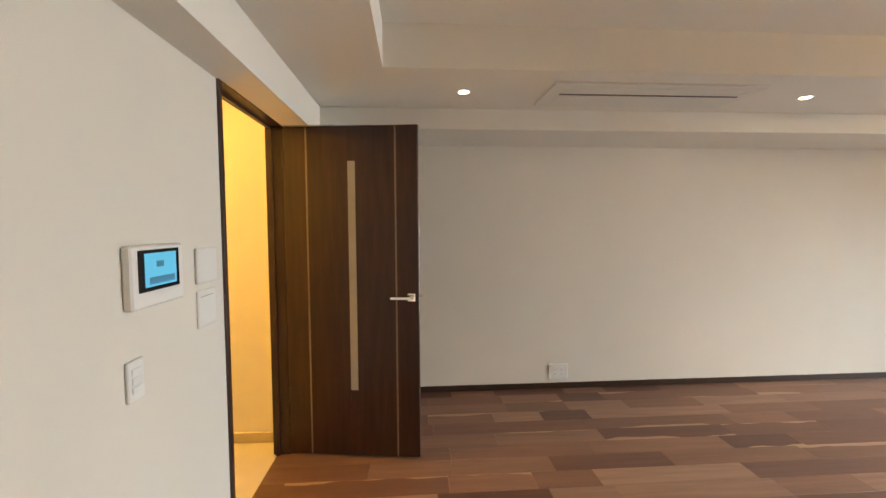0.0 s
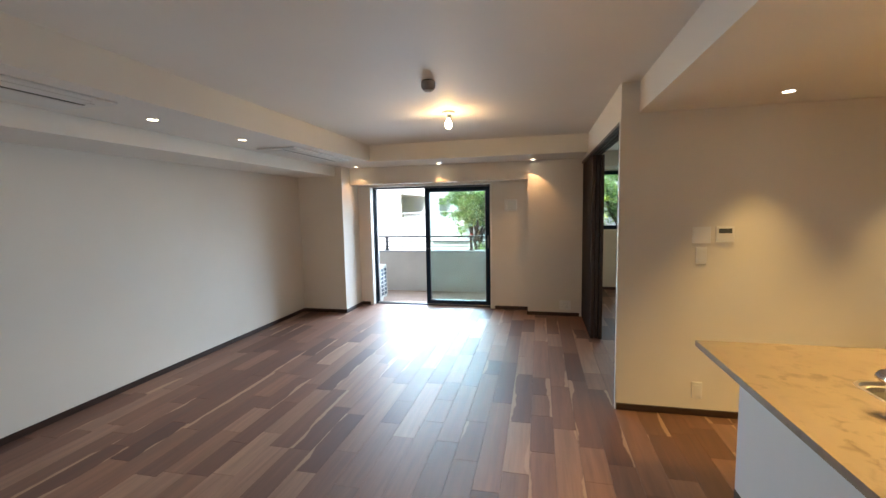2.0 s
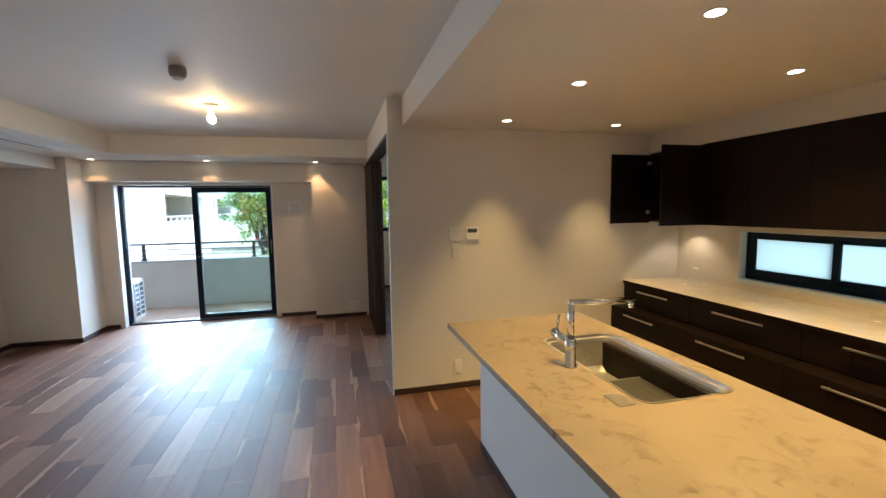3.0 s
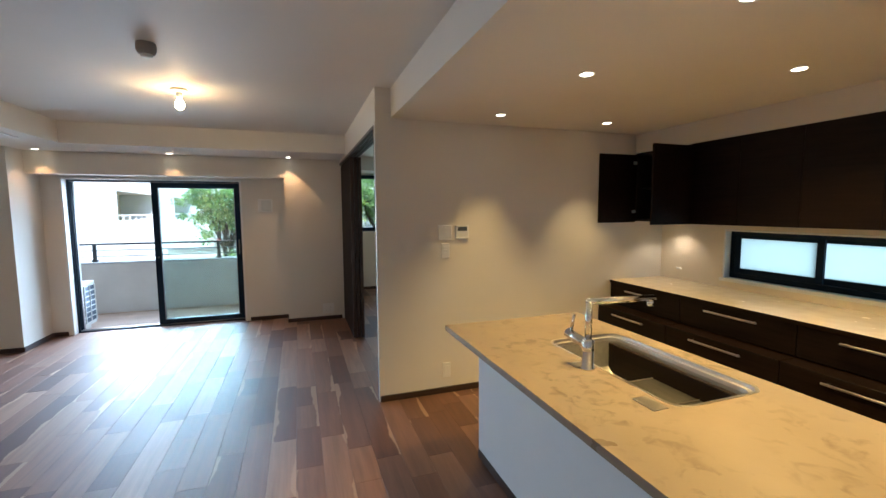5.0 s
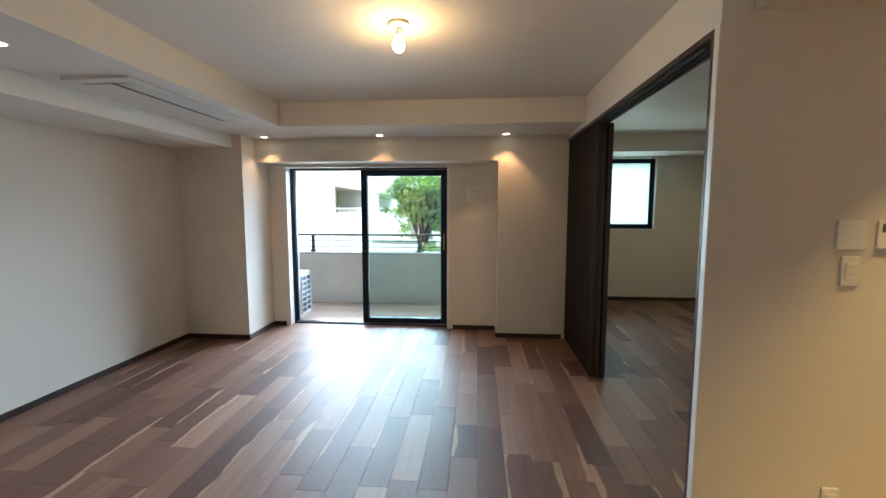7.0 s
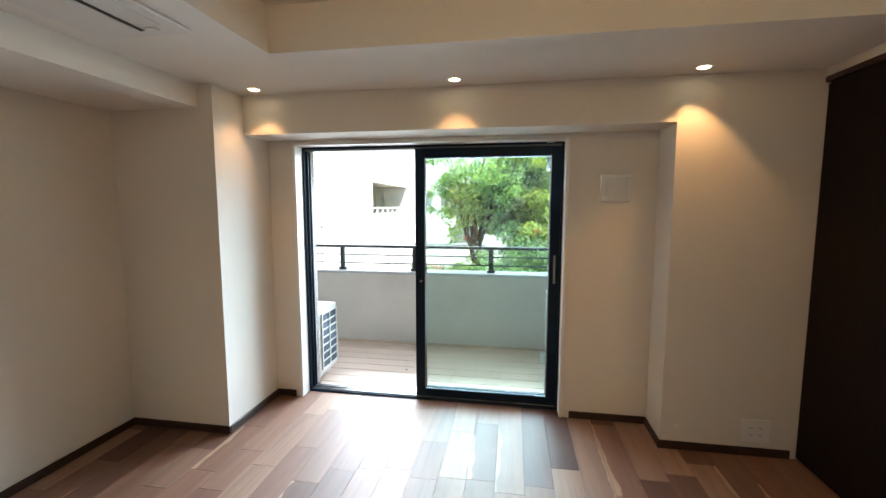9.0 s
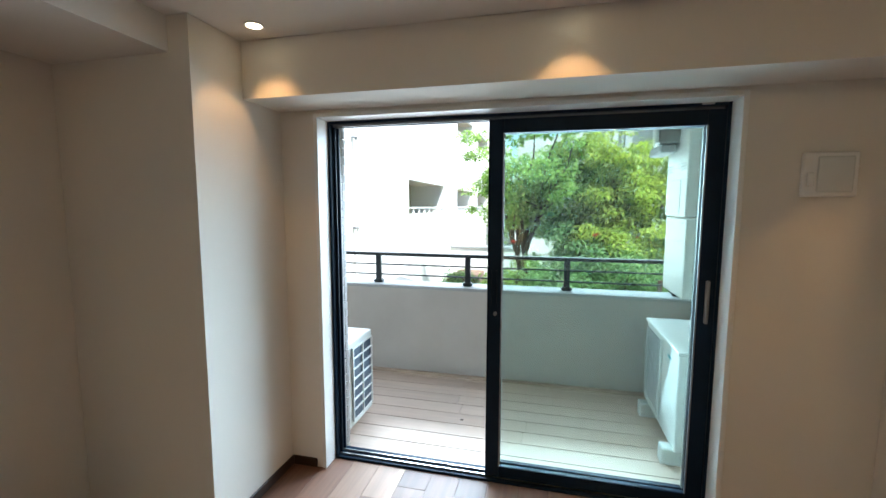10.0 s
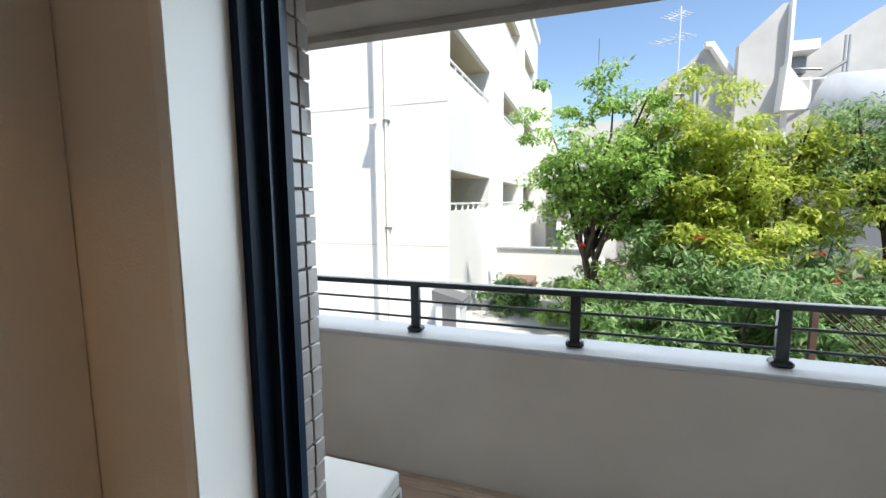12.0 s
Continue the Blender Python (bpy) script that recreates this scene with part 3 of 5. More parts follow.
# ---- wall fittings ----
ic = thing("intercom", (XW, 4.66, 1.27), "white wall intercom with lit blue screen", "intercom")
part("casing", box(XW, XW + 0.028, 4.515, 4.772, 1.185, 1.365, 0.006), WHITE, ic)
part("bezel", box(XW + 0.027, XW + 0.031, 4.542, 4.742, 1.232, 1.352, 0.002), BLACK, ic, "black screen bezel")
sc = part("screen", box(XW + 0.030, XW + 0.0325, 4.567, 4.722, 1.245, 1.342), SCREEN, ic, "lit pale blue screen")
part("screen_icon", box(XW + 0.032, XW + 0.0335, 4.62, 4.655, 1.300, 1.318), SCREEN_DIM, sc)
part("screen_band", box(XW + 0.032, XW + 0.0335, 4.585, 4.71, 1.252, 1.272), SCREEN_DIM, sc)
cp = thing("control_plate", (XW, 4.965, 1.275), "white square wall control plate by the door", "switch")
part("plate", box(XW, XW + 0.014, 4.893, 5.038, 1.208, 1.340, 0.004), WHITE, cp)
cp = thing("blank_plate", (XW, 4.965, 1.115), "white blank wall plate by the door", "switch")
part("plate", box(XW, XW + 0.007, 4.898, 5.035, 1.045, 1.182, 0.003), WHITE, cp)
part("seam", box(XW + 0.0065, XW + 0.0078, 4.92, 5.01, 1.158, 1.160), INLAY, cp)


def wall_switch(name, x, y, z, w, h, nx, ny, label, keys=2, cat="switch", screen=False):
    """A plate on a wall whose face looks along (nx, ny)."""
    t = thing(name, (x, y, z), label, cat)

    def slab(u0, u1, v0, v1, d0, d1, bev):
        if nx:
            xs = sorted((x + nx * d0, x + nx * d1))
            return box(xs[0], xs[1], y + u0, y + u1, z + v0, z + v1, bev)
        ys = sorted((y + ny * d0, y + ny * d1))
        return box(x + u0, x + u1, ys[0], ys[1], z + v0, z + v1, bev)
    part("plate", slab(-w / 2, w / 2, -h / 2, h / 2, 0, 0.010, 0.003), WHITE, t)
    if screen:
        part("display", slab(-w * 0.36, w * 0.36, h * 0.02, h * 0.36, 0.009, 0.012, 0), GREYLCD, t, "small grey display")
        part("lip", slab(-w * 0.5, w * 0.5, -h * 0.62, -h * 0.5, 0, 0.016, 0.002), WHITE, t)
    elif keys:
        s = h * 0.66 / keys
        for k in range(keys):
            part("key", slab(-w * 0.3, w * 0.3, -h * 0.33 + k * s + 0.003, -h * 0.33 + (k + 1) * s - 0.003, 0.009, 0.0135, 0.0015), WHITE, t)
    return t


def wall_socket(x, y, z, nx, ny, label, w=0.125, h=0.125):
    t = thing("wall_socket", (x, y, z), label, "socket", group="wall sockets")

    def slab(u0, u1, v0, v1, d0, d1, bev):
        if nx:
            xs = sorted((x + nx * d0, x + nx * d1))
            return box(xs[0], xs[1], y + u0, y + u1, z + v0, z + v1, bev)
        ys = sorted((y + ny * d0, y + ny * d1))
        return box(x + u0, x + u1, ys[0], ys[1], z + v0, z + v1, bev)
    part("plate", slab(-w / 2, w / 2, -h / 2, h / 2, 0, 0.008, 0.003), WHITE, t)
    part("inner_frame", slab(-w * 0.33, w * 0.33, -h * 0.34, h * 0.34, 0.007, 0.0105, 0.001), WHITE, t)
    for u in (-w * 0.16, w * 0.16):
        for v in (-h * 0.15, h * 0.15):
            o = part("outlet", slab(u - 0.012, u + 0.012, v - 0.010, v + 0.010, 0.0095, 0.0118, 0.001), WHITE, t)
            for s in (-0.0045, 0.0045):
                part("slot", slab(u + s - 0.0012, u + s + 0.0012, v - 0.005, v + 0.005, 0.0112, 0.0122, 0), GASKET, o)
    return t


wall_switch("light_switch", XW, 4.545, 0.99, 0.07, 0.115, 1, 0, "white double rocker light switch on the wall", 3)
wall_socket(2.673, YN, 0.150, 0, -1, "white wall socket above the baseboard", 0.17, 0.13)
wall_socket(7.555, 2.89, 0.156, -1, 0, "white wall socket low on the column", 0.155, 0.14)
wall_switch("wall_controller", XK, 2.133, 1.336, 0.118, 0.118, -1, 0, "white square wall controller plate in the kitchen", 0)
wall_switch("thermostat", XK, 1.984, 1.345, 0.114, 0.098, -1, 0, "white floor-heating remote with grey display", 0, "thermostat", True)
wall_switch("light_switch", XK, 2.13, 1.19, 0.07, 0.12, -1, 0, "white rocker light switch below the controller", 3)
wall_switch("light_switch", XK, 2.125, 0.195, 0.07, 0.125, -1, 0, "white low wall outlet plate above the baseboard", 1, "socket")
wall_switch("telephone_outlet", 5.0 + 4.645, 0.55, 0.18, 0.115, 0.075, -1, 0, "white outlet plate in the bedroom", 1, "socket")
wall_switch("splash_outlet", 4.535, YS, 0.962, 0.055, 0.018, 0, 1, "small flush outlet on the splashback", 0, "socket")

vent = thing("air_vent", (XE, 3.67, 1.59), "white square wall air vent beside the window", "vent")
part("frame", box(XE - 0.022, XE, 3.575, 3.762, 1.505, 1.680, 0.005), WHITE, vent)
part("flap", box(XE - 0.027, XE - 0.020, 3.592, 3.715, 1.522, 1.663, 0.004), ODU, vent)
part("knob", box(XE - 0.034, XE - 0.020, 3.728, 3.750, 1.545, 1.60, 0.003), WHITE, vent)

# ---- ceiling fittings ----


def cassette(x0):
    t = thing("ceiling_air_conditioner", (x0 + 0.63, 5.87, SOFFIT), "white slim ceiling cassette air conditioner", "air conditioner", group="ceiling air conditioners")
    part("panel", box(x0, x0 + 1.26, 5.655, 6.09, SOFFIT - 0.016, SOFFIT, 0.005), CASSETTE, t)
    part("louvre", box(x0 + 0.09, x0 + 1.17, 5.845, 6.03, SOFFIT - 0.022, SOFFIT - 0.014, 0.003), CASSETTE, t, "closed white air flap")
    part("slot", box(x0 + 0.085, x0 + 1.20, 5.822, 5.842, SOFFIT - 0.0185, SOFFIT - 0.012), BLACK, t, "dark narrow air slot")
    part("intake", box(x0 + 0.10, x0 + 1.16, 5.71, 5.80, SOFFIT - 0.0205, SOFFIT - 0.014, 0.002), CASSETTE, t)
    for k in (0.02, 1.1):
        part("catch", box(x0 + k + 0.07, x0 + k + 0.10, 5.75, 5.80, SOFFIT - 0.0225, SOFFIT - 0.018, 0.001), CASSETTE, t)


cassette(2.225)
cassette(5.30)


def downlight(group):
    t = thing("downlight", (0, 0, SOFFIT), "small lit recessed ceiling downlight with white rim", "downlight", group=group)
    part("rim", lathe([(0.031, 0.002), (0.038, -0.001), (0.042, -0.004), (0.038, -0.006), (0.032, -0.004)], (0, 0, SOFFIT)), WHITE, t, smooth=True)
    part("lens", lathe([(0.001, -0.001), (0.031, -0.001), (0.031, -0.0055), (0.001, -0.0056)], (0, 0, SOFFIT), 20), LENS, t, "glowing warm lens")
    return t


first = None
for group, spots in (("downlights by the long wall", NORTH_DL), ("downlights by the window", EAST_DL), ("kitchen downlights", KITCHEN_DL)):
    for x, y in spots:
        if first is None:
            first = downlight(group)
            first.matrix_basis = pose(x, y, SOFFIT)
            d = first
        else:
            d = copy_thing(first, pose(x, y, SOFFIT))
        tagged(d, group=group)

sd = thing("smoke_detector", (4.30, 4.0, TRAY), "grey domed ceiling smoke detector", "detector")
part("body", lathe([(0.046, 0), (0.049, -0.015), (0.048, -0.040), (0.041, -0.056), (0.032, -0.060)], (4.33, 4.0, TRAY)), GREYDOME, sd, smooth=True)
part("sensor_ring", lathe([(0.028, -0.058), (0.030, -0.068), (0.021, -0.076), (0.010, -0.079)], (4.33, 4.0, TRAY)), WHITE, sd, "white sensor tip", smooth=True)
lamp = thing("bulb_lamp", (5.27, 4.06, TRAY), "bare lit bulb in a white ceiling rose", "ceiling lamp")
part("ceiling_rose", lathe([(0.058, 0), (0.060, -0.012), (0.050, -0.022), (0.030, -0.026)], (5.27, 4.06, TRAY)), WHITE, lamp, smooth=True)
part("socket", lathe([(0.020, -0.024), (0.021, -0.060), (0.016, -0.064)], (5.27, 4.06, TRAY)), WHITE, lamp, smooth=True)
part("bulb", lathe([(0.013, -0.062), (0.016, -0.075), (0.029, -0.100), (0.032, -0.118), (0.026, -0.138), (0.012, -0.149), (0.002, -0.151)], (5.27, 4.06, TRAY)), BULB, lamp, "glowing bulb", smooth=True).visible_shadow = False

# ---- sliding door to the bedroom ----
sframe = thing("sliding_door_frame", (4.8, 2.62, 0), "dark wood frame of the wide bedroom opening", "door frame", kind="structure")
part("jamb", box(4.79, 4.812, 2.555, 2.684, 0, 2.165, 0.002), FRAMEWOOD, sframe)
part("head", box(4.812, 7.555, 2.555, 2.685, 2.135, 2.164, 0.002), FRAMEWOOD, sframe)
part("wall_end", box(XK + 0.002, 4.788, YP, YP + 0.004, 0.0, 2.165), REVEAL, sframe, "white painted wall end")
for y in (2.585, 2.62, 2.655):
    part("track", box(4.90, 7.55, y - 0.004, y + 0.004, 2.125, 2.136), GASKET, sframe, "black hanging track groove")
for k, (x0, y) in enumerate(((6.50, 2.650), (6.51, 2.605), (6.49, 2.560))):
    sp = thing("sliding_door", (x0 + 0.5, y, 0), "espresso wooden sliding door panel slid open", "sliding door", group="stacked sliding doors")
    part("leaf", box(x0, 7.553, y - 0.018, y + 0.018, 0.012, 2.126, 0.003), PANELWOOD, sp)
    part("edge_strip", box(x0 - 0.002, x0 + 0.006, y - 0.0185, y + 0.0185, 0.015, 2.12), BASE, sp)
    part("finger_pull", box(x0 + 0.045, x0 + 0.068, y + 0.0175, y + 0.0195, 0.90, 1.05, 0.001), BLACK, sp, "dark recessed finger pull")

# ---- bedroom window ----
bw = thing("window_2", (XB + 0.06, 1.65, 1.6), "dark aluminium sliding bedroom window with one frosted sash", "window", kind="structure")
part("reveal_trim", boxes([(XB - 0.008, XB + 0.06, 0.9, 0.92, 1.12, 2.21), (XB - 0.008, XB + 0.06, 2.38, 2.40, 1.12, 2.21), (XB - 0.008, XB + 0.06, 0.92, 2.38, 2.19, 2.21), (XB - 0.014, XB + 0.06, 0.88, 2.42, 1.10, 1.12)], 0.002), REVEAL, bw)
part("window_frame", boxes([(XB + 0.06, XB + 0.14, 0.92, 0.945, 1.12, 2.19), (XB + 0.06, XB + 0.14, 2.355, 2.38, 1.12, 2.19), (XB + 0.06, XB + 0.14, 0.945, 2.355, 2.165, 2.19), (XB + 0.06, XB + 0.14, 0.945, 2.355, 1.12, 1.145)], 0.003), ALU, bw)
for x, y0, y1, mat, lab in ((XB + 0.068, 0.945, 1.685, FROST, "frosted pane"), (XB + 0.104, 1.64, 2.355, GLASS, "clear glass pane")):
    sh = part("sash", boxes([(x, x + 0.028, y0, y0 + 0.04, 1.145, 2.165), (x, x + 0.028, y1 - 0.04, y1, 1.145, 2.165), (x, x + 0.028, y0 + 0.04, y1 - 0.04, 2.125, 2.165), (x, x + 0.028, y0 + 0.04, y1 - 0.04, 1.145, 1.19)], 0.002), ALU, bw)
    part("pane", box(x + 0.011, x + 0.017, y0 + 0.035, y1 - 0.035, 1.185, 2.13), mat, sh, lab).visible_shadow = False
part("crescent_lock", box(XB + 0.055, XB + 0.068, 1.655, 1.675, 1.36, 1.42, 0.003), GASKET, bw, "black window lock")

# ---- kitchen window ----
kw = thing("window_3", (3.47, -0.2, 1.13), "wide low kitchen window with frosted panes", "window", kind="structure")
part("reveal_trim", boxes([(2.86, 2.875, -0.26, YS + 0.004, 0.925, 1.345), (4.095, 4.11, -0.26, YS + 0.004, 0.925, 1.345), (2.875, 4.095, -0.26, YS + 0.004, 1.33, 1.345), (2.84, 4.13, -0.26, YS + 0.012, 0.91, 0.94)], 0.002), REVEAL, kw, "white window reveal")
part("window_frame", boxes([(2.875, 2.91, -0.26, -0.19, 0.94, 1.33), (4.06, 4.095, -0.26, -0.19, 0.94, 1.33), (2.91, 4.06, -0.26, -0.19, 1.30, 1.33), (2.91, 4.06, -0.26, -0.19, 0.94, 0.98)], 0.002), ALU, kw)
for x0, x1, y in ((3.43, 4.06, -0.205), (2.91, 3.49, -0.232)):
    sh = part("sash", boxes([(x0, x0 + 0.045, y - 0.012, y + 0.012, 0.98, 1.30), (x1 - 0.045, x1, y - 0.012, y + 0.012, 0.98, 1.30), (x0 + 0.045, x1 - 0.045, y - 0.012, y + 0.012, 1.272, 1.30), (x0 + 0.045, x1 - 0.045, y - 0.012, y + 0.012, 0.98, 1.025)], 0.002), ALU, kw)
    part("pane", box(x0 + 0.04, x1 - 0.04, y - 0.003, y + 0.003, 1.02, 1.276), FROST, sh, "frosted pane").visible_shadow = False

# ---- kitchen island ----
IX0, IX1, IY0, IY1, IZ = 1.45, 3.825, 1.54, 2.455, 0.845
isl = thing("kitchen_island", (2.6, 2.0, 0), "white panelled kitchen island with dark plinth", "kitchen island")
part("body", boxes([(IX0 + 0.02, IX1 - 0.01, 2.22, 2.245, 0.05, IZ - 0.031), (IX0 + 0.02, IX0 + 0.04, 1.70, 2.219, 0.05, IZ - 0.031), (IX1 - 0.03, IX1 - 0.01, 1.70, 2.219, 0.05, IZ - 0.031), (IX0 + 0.041, IX1 - 0.031, 1.70, 2.219, 0.05, 0.07)], 0.002), ISLAND, isl)
part("plinth", box(IX0 + 0.05, IX1 - 0.012, 1.72, 2.2475, 0.0, 0.055), BASE, isl, "dark plinth strip")
part("drawer_front", box(IX0 + 0.02, IX1 - 0.012, 1.675, 1.698, 0.10, IZ - 0.04, 0.003), CABWOOD, isl, "dark drawer front")
wt = thing("island_worktop", (2.6, 2.0, IZ), "beige marbled quartz island worktop", "worktop")
SX0, SX1, SY0, SY1 = 2.575, 3.375, 1.63, 2.065
bm = bmesh.new()
for r in ((IX0, SX0, IY0, IY1), (SX1, IX1, IY0, IY1), (SX0, SX1, IY0, SY0), (SX0, SX1, SY1, IY1)):
    box(*r, IZ - 0.03, IZ, bm=bm)
bmesh.ops.remove_doubles(bm, verts=bm.verts, dist=1e-5)
# rounded corners of the sink cut-out
CR = 0.062
for cx, cy, a in ((SX1, SY1, 0), (SX0, SY1, 90), (SX0, SY0, 180), (SX1, SY0, 270)):
    ox, oy = cx + (-CR if a in (0, 270) else CR), cy + (-CR if a in (0, 90) else CR)
    arc = [(ox + CR * math.cos(radians(a + 15 * k)), oy + CR * math.sin(radians(a + 15 * k))) for k in range(7)]
    lo, hi = ([bm.verts.new((x, y, z)) for x, y in [(cx, cy)] + arc] for z in (IZ - 0.03, IZ))
    for k in range(1, 7):
        bm.faces.new((hi[0], hi[k], hi[k + 1]))
        bm.faces.new((hi[k], lo[k], lo[k + 1], hi[k + 1]))
part("slab", bm, STONE, wt)


def rounded_rect(x0, x1, y0, y1, r, n=6):
    pts = []
    for cx, cy, a in ((x1 - r, y1 - r, 0), (x0 + r, y1 - r, 90), (x0 + r, y0 + r, 180), (x1 - r, y0 + r, 270)):
        for k in range(n + 1):
            b = radians(a + 90 * k / n)
            pts.append((cx + r * math.cos(b), cy + r * math.sin(b)))
    return pts


def rings(levels, bottom=True):
    """A skin through rounded outlines: rows of (points, z)."""
    bm = bmesh.new()
    loops = [[bm.verts.new((x, y, z)) for x, y in pts] for pts, z in levels]
    for a, b in zip(loops, loops[1:]):
        for k in range(len(a)):
            bm.faces.new((a[k], a[(k + 1) % len(a)], b[(k + 1) % len(a)], b[k]))
    if bottom:
        bm.faces.new(loops[-1])
    return bm


sink = thing("sink", (2.97, 1.85, IZ), "brushed steel undermount sink with stepped rim", "sink")
RR = lambda g, r: rounded_rect(SX0 + g, SX1 - g, SY0 + g, SY1 - g, r)
part("rim", rings([(RR(0.0, 0.062), IZ - 0.004), (RR(0.001, 0.061), IZ + 0.0015), (RR(0.012, 0.06), IZ + 0.001), (RR(0.015, 0.06), IZ - 0.012), (RR(0.030, 0.05), IZ - 0.014), (RR(0.033, 0.05), IZ - 0.03)], False), STEEL, sink, smooth=False)
part("bowl", rings([(RR(0.033, 0.05), IZ - 0.03), (RR(0.036, 0.05), IZ - 0.17), (RR(0.06, 0.04), IZ - 0.195)]), SINKSTEEL, sink)
part("drain", lathe([(0.055, 0.003), (0.06, 0.0), (0.05, -0.001)], (3.10, 1.74, IZ - 0.193)), CHROME, sink, smooth=True)
for x0, x1 in ((SX0 + 0.042, 2.797), (2.803, 3.04)):
    plate = part("draining_plate", box(x0, x1, SY0 + 0.042, SY1 - 0.042, IZ - 0.128, IZ - 0.122, 0.002), PLATESTEEL, sink, "loose steel draining plate in the bowl")
    part("turned_lip", boxes([(x1 - 0.004, x1, SY0 + 0.042, SY1 - 0.042, IZ - 0.122, IZ - 0.117)], 0.001), STEEL, plate)
for x0, x1, nm in ((2.59, 2.69, "worktop_hatch"), (3.005, 3.06, "worktop_hatch")):
    hh = thing(nm, (x0, 2.13, IZ), "small brushed steel hatch flush in the worktop", "hatch")
    part("lid", box(x0, x1, 2.09, 2.155, IZ + 0.0005, IZ + 0.004, 0.001), STEEL, hh)
tap = thing("kitchen_tap", (2.985, 2.115, IZ), "tall chrome right-angled kitchen tap", "tap")
TX, TY = 2.985, 2.112
part("base", lathe([(0.030, 0), (0.030, 0.006), (0.024, 0.008), (0.023, 0.085)], (TX, TY, IZ)), CHROME, tap, smooth=True)
part("mixer_body", tube((TX, TY, IZ + 0.098), (TX + 0.115, TY + 0.02, IZ + 0.128), 0.0215, 0.0205, 24), CHROME, tap, smooth=True)
part("collar", lathe([(0.0235, 0.078), (0.0245, 0.082), (0.0245, 0.122), (0.016, 0.127)], (TX, TY, IZ)), CHROME, tap, smooth=True)
part("lever", tube((TX + 0.095, TY + 0.016, IZ + 0.14), (TX + 0.080, TY + 0.012, IZ + 0.215), 0.0065, 0.0055), CHROME, tap, smooth=True)
part("riser", tube((TX, TY, IZ + 0.12), (TX, TY, IZ + 0.288), 0.0145, n=24), CHROME, tap, smooth=True)
elbow = lathe([(0.0145, -0.004), (0.0145, 0.002), (0.0115, 0.010), (0.006, 0.0145), (0.0, 0.0155)], (TX, TY, IZ + 0.288))
part("elbow", elbow, CHROME, tap, smooth=True)
part("spout", tube((TX, TY, IZ + 0.288), (TX - 0.080, TY - 0.262, IZ + 0.300), 0.0140, 0.0130, 24), CHROME, tap, smooth=True)
part("nozzle", tube((TX - 0.076, TY - 0.248, IZ + 0.292), (TX - 0.076, TY - 0.248, IZ + 0.266), 0.0125, n=20), CHROME, tap, smooth=True)

# ---- back counter ----
CZ = 0.858                                      # top of the back worktop
KX = [1.55, 2.36, 3.17, 3.98, 4.745]
for x0, x1 in zip(KX, KX[1:]):
    u = thing("base_cabinet", ((x0 + x1) / 2, 0.2, 0), "espresso kitchen drawer unit with steel bar handles", "cabinet", group="kitchen base cabinets")
    part("body", box(x0 + 0.001, x1 - 0.001, YS + 0.005, 0.43, 0.08, CZ - 0.028), CABWOOD, u)
    part("plinth", box(x0, x1, YS + 0.005, 0.42, 0.0, 0.08), BASE, u)
    for z0, z1, yf in ((0.636, CZ - 0.030, 0.476), (0.365, 0.628, 0.610), (0.09, 0.358, 0.610)):
        dr = part("drawer", box(x0 + 0.002, x1 - 0.002, 0.432, yf, z0, z1, 0.002), CABWOOD, u)
        c = (x0 + x1) / 2
        hw = (x1 - x0) * 0.23
        part("bar_handle", boxes([(c - hw, c + hw, yf + 0.018, yf + 0.030, z1 - 0.052, z1 - 0.040), (c - hw + 0.02, c - hw + 0.028, yf, yf + 0.02, z1 - 0.050, z1 - 0.042), (c + hw - 0.028, c + hw - 0.02, yf, yf + 0.02, z1 - 0.050, z1 - 0.042)], 0.002), SATIN, dr, "long satin steel bar handle")
bt = thing("back_worktop", (3.1, 0.15, CZ), "cream quartz back worktop under the window", "worktop")
part("slab", box(1.55, XK - 0.002, YS + 0.002, 0.482, CZ - 0.026, CZ, 0.002), PLAINSTONE, bt)
part("dark_edge", box(1.55, XK - 0.002, 0.4825, 0.486, CZ - 0.028, CZ - 0.002), CABWOOD, bt)

# ---- upper cabinets ----
UX = [1.70, 2.54, 3.34, 4.14]
UZ0, UZ1, UY = 1.405, 2.035, 0.245
for x0, x1 in zip(UX, UX[1:]):
    u = thing("wall_cabinet", ((x0 + x1) / 2, 0.05, UZ0), "espresso wall cabinet closed above the counter", "cabinet", group="kitchen wall cabinets")
    part("body", box(x0 + 0.001, x1 - 0.001, YS + 0.003, UY - 0.02, UZ0, UZ1), CABWOOD, u)
    mid = (x0 + x1) / 2
    for a, b in ((x0, mid), (mid, x1)):
        part("door", box(a + 0.0015, b - 0.0015, UY - 0.019, UY, UZ0 - 0.012, UZ1, 0.001), CABWOOD, u)
structure("kitchen_bulkhead", box(XW + 0.002, XK - 0.002, YS + 0.002, UY - 0.012, UZ1 + 0.002, SOFFIT - 0.002), WALL, "cream boxed filler above the wall cabinets", "beam")
u = thing("wall_cabinet", (4.43, 0.05, UZ0), "espresso wall cabinet with both doors open", "cabinet", group="kitchen wall cabinets")
part("body", boxes([(4.141, 4.159, YS + 0.003, UY - 0.02, UZ0, UZ1), (4.727, 4.746, YS + 0.003, UY - 0.02, UZ0, UZ1), (4.159, 4.727, YS + 0.003, UY - 0.02, UZ0, UZ0 + 0.018), (4.159, 4.727, YS + 0.003, UY - 0.02, UZ1 - 0.018, UZ1), (4.159, 4.727, YS + 0.003, YS + 0.01, UZ0 + 0.018, UZ1 - 0.018)]), CABIN, u)
part("shelf", box(4.16, 4.726, YS + 0.011, UY - 0.05, 1.70, 1.718), CABIN, u)
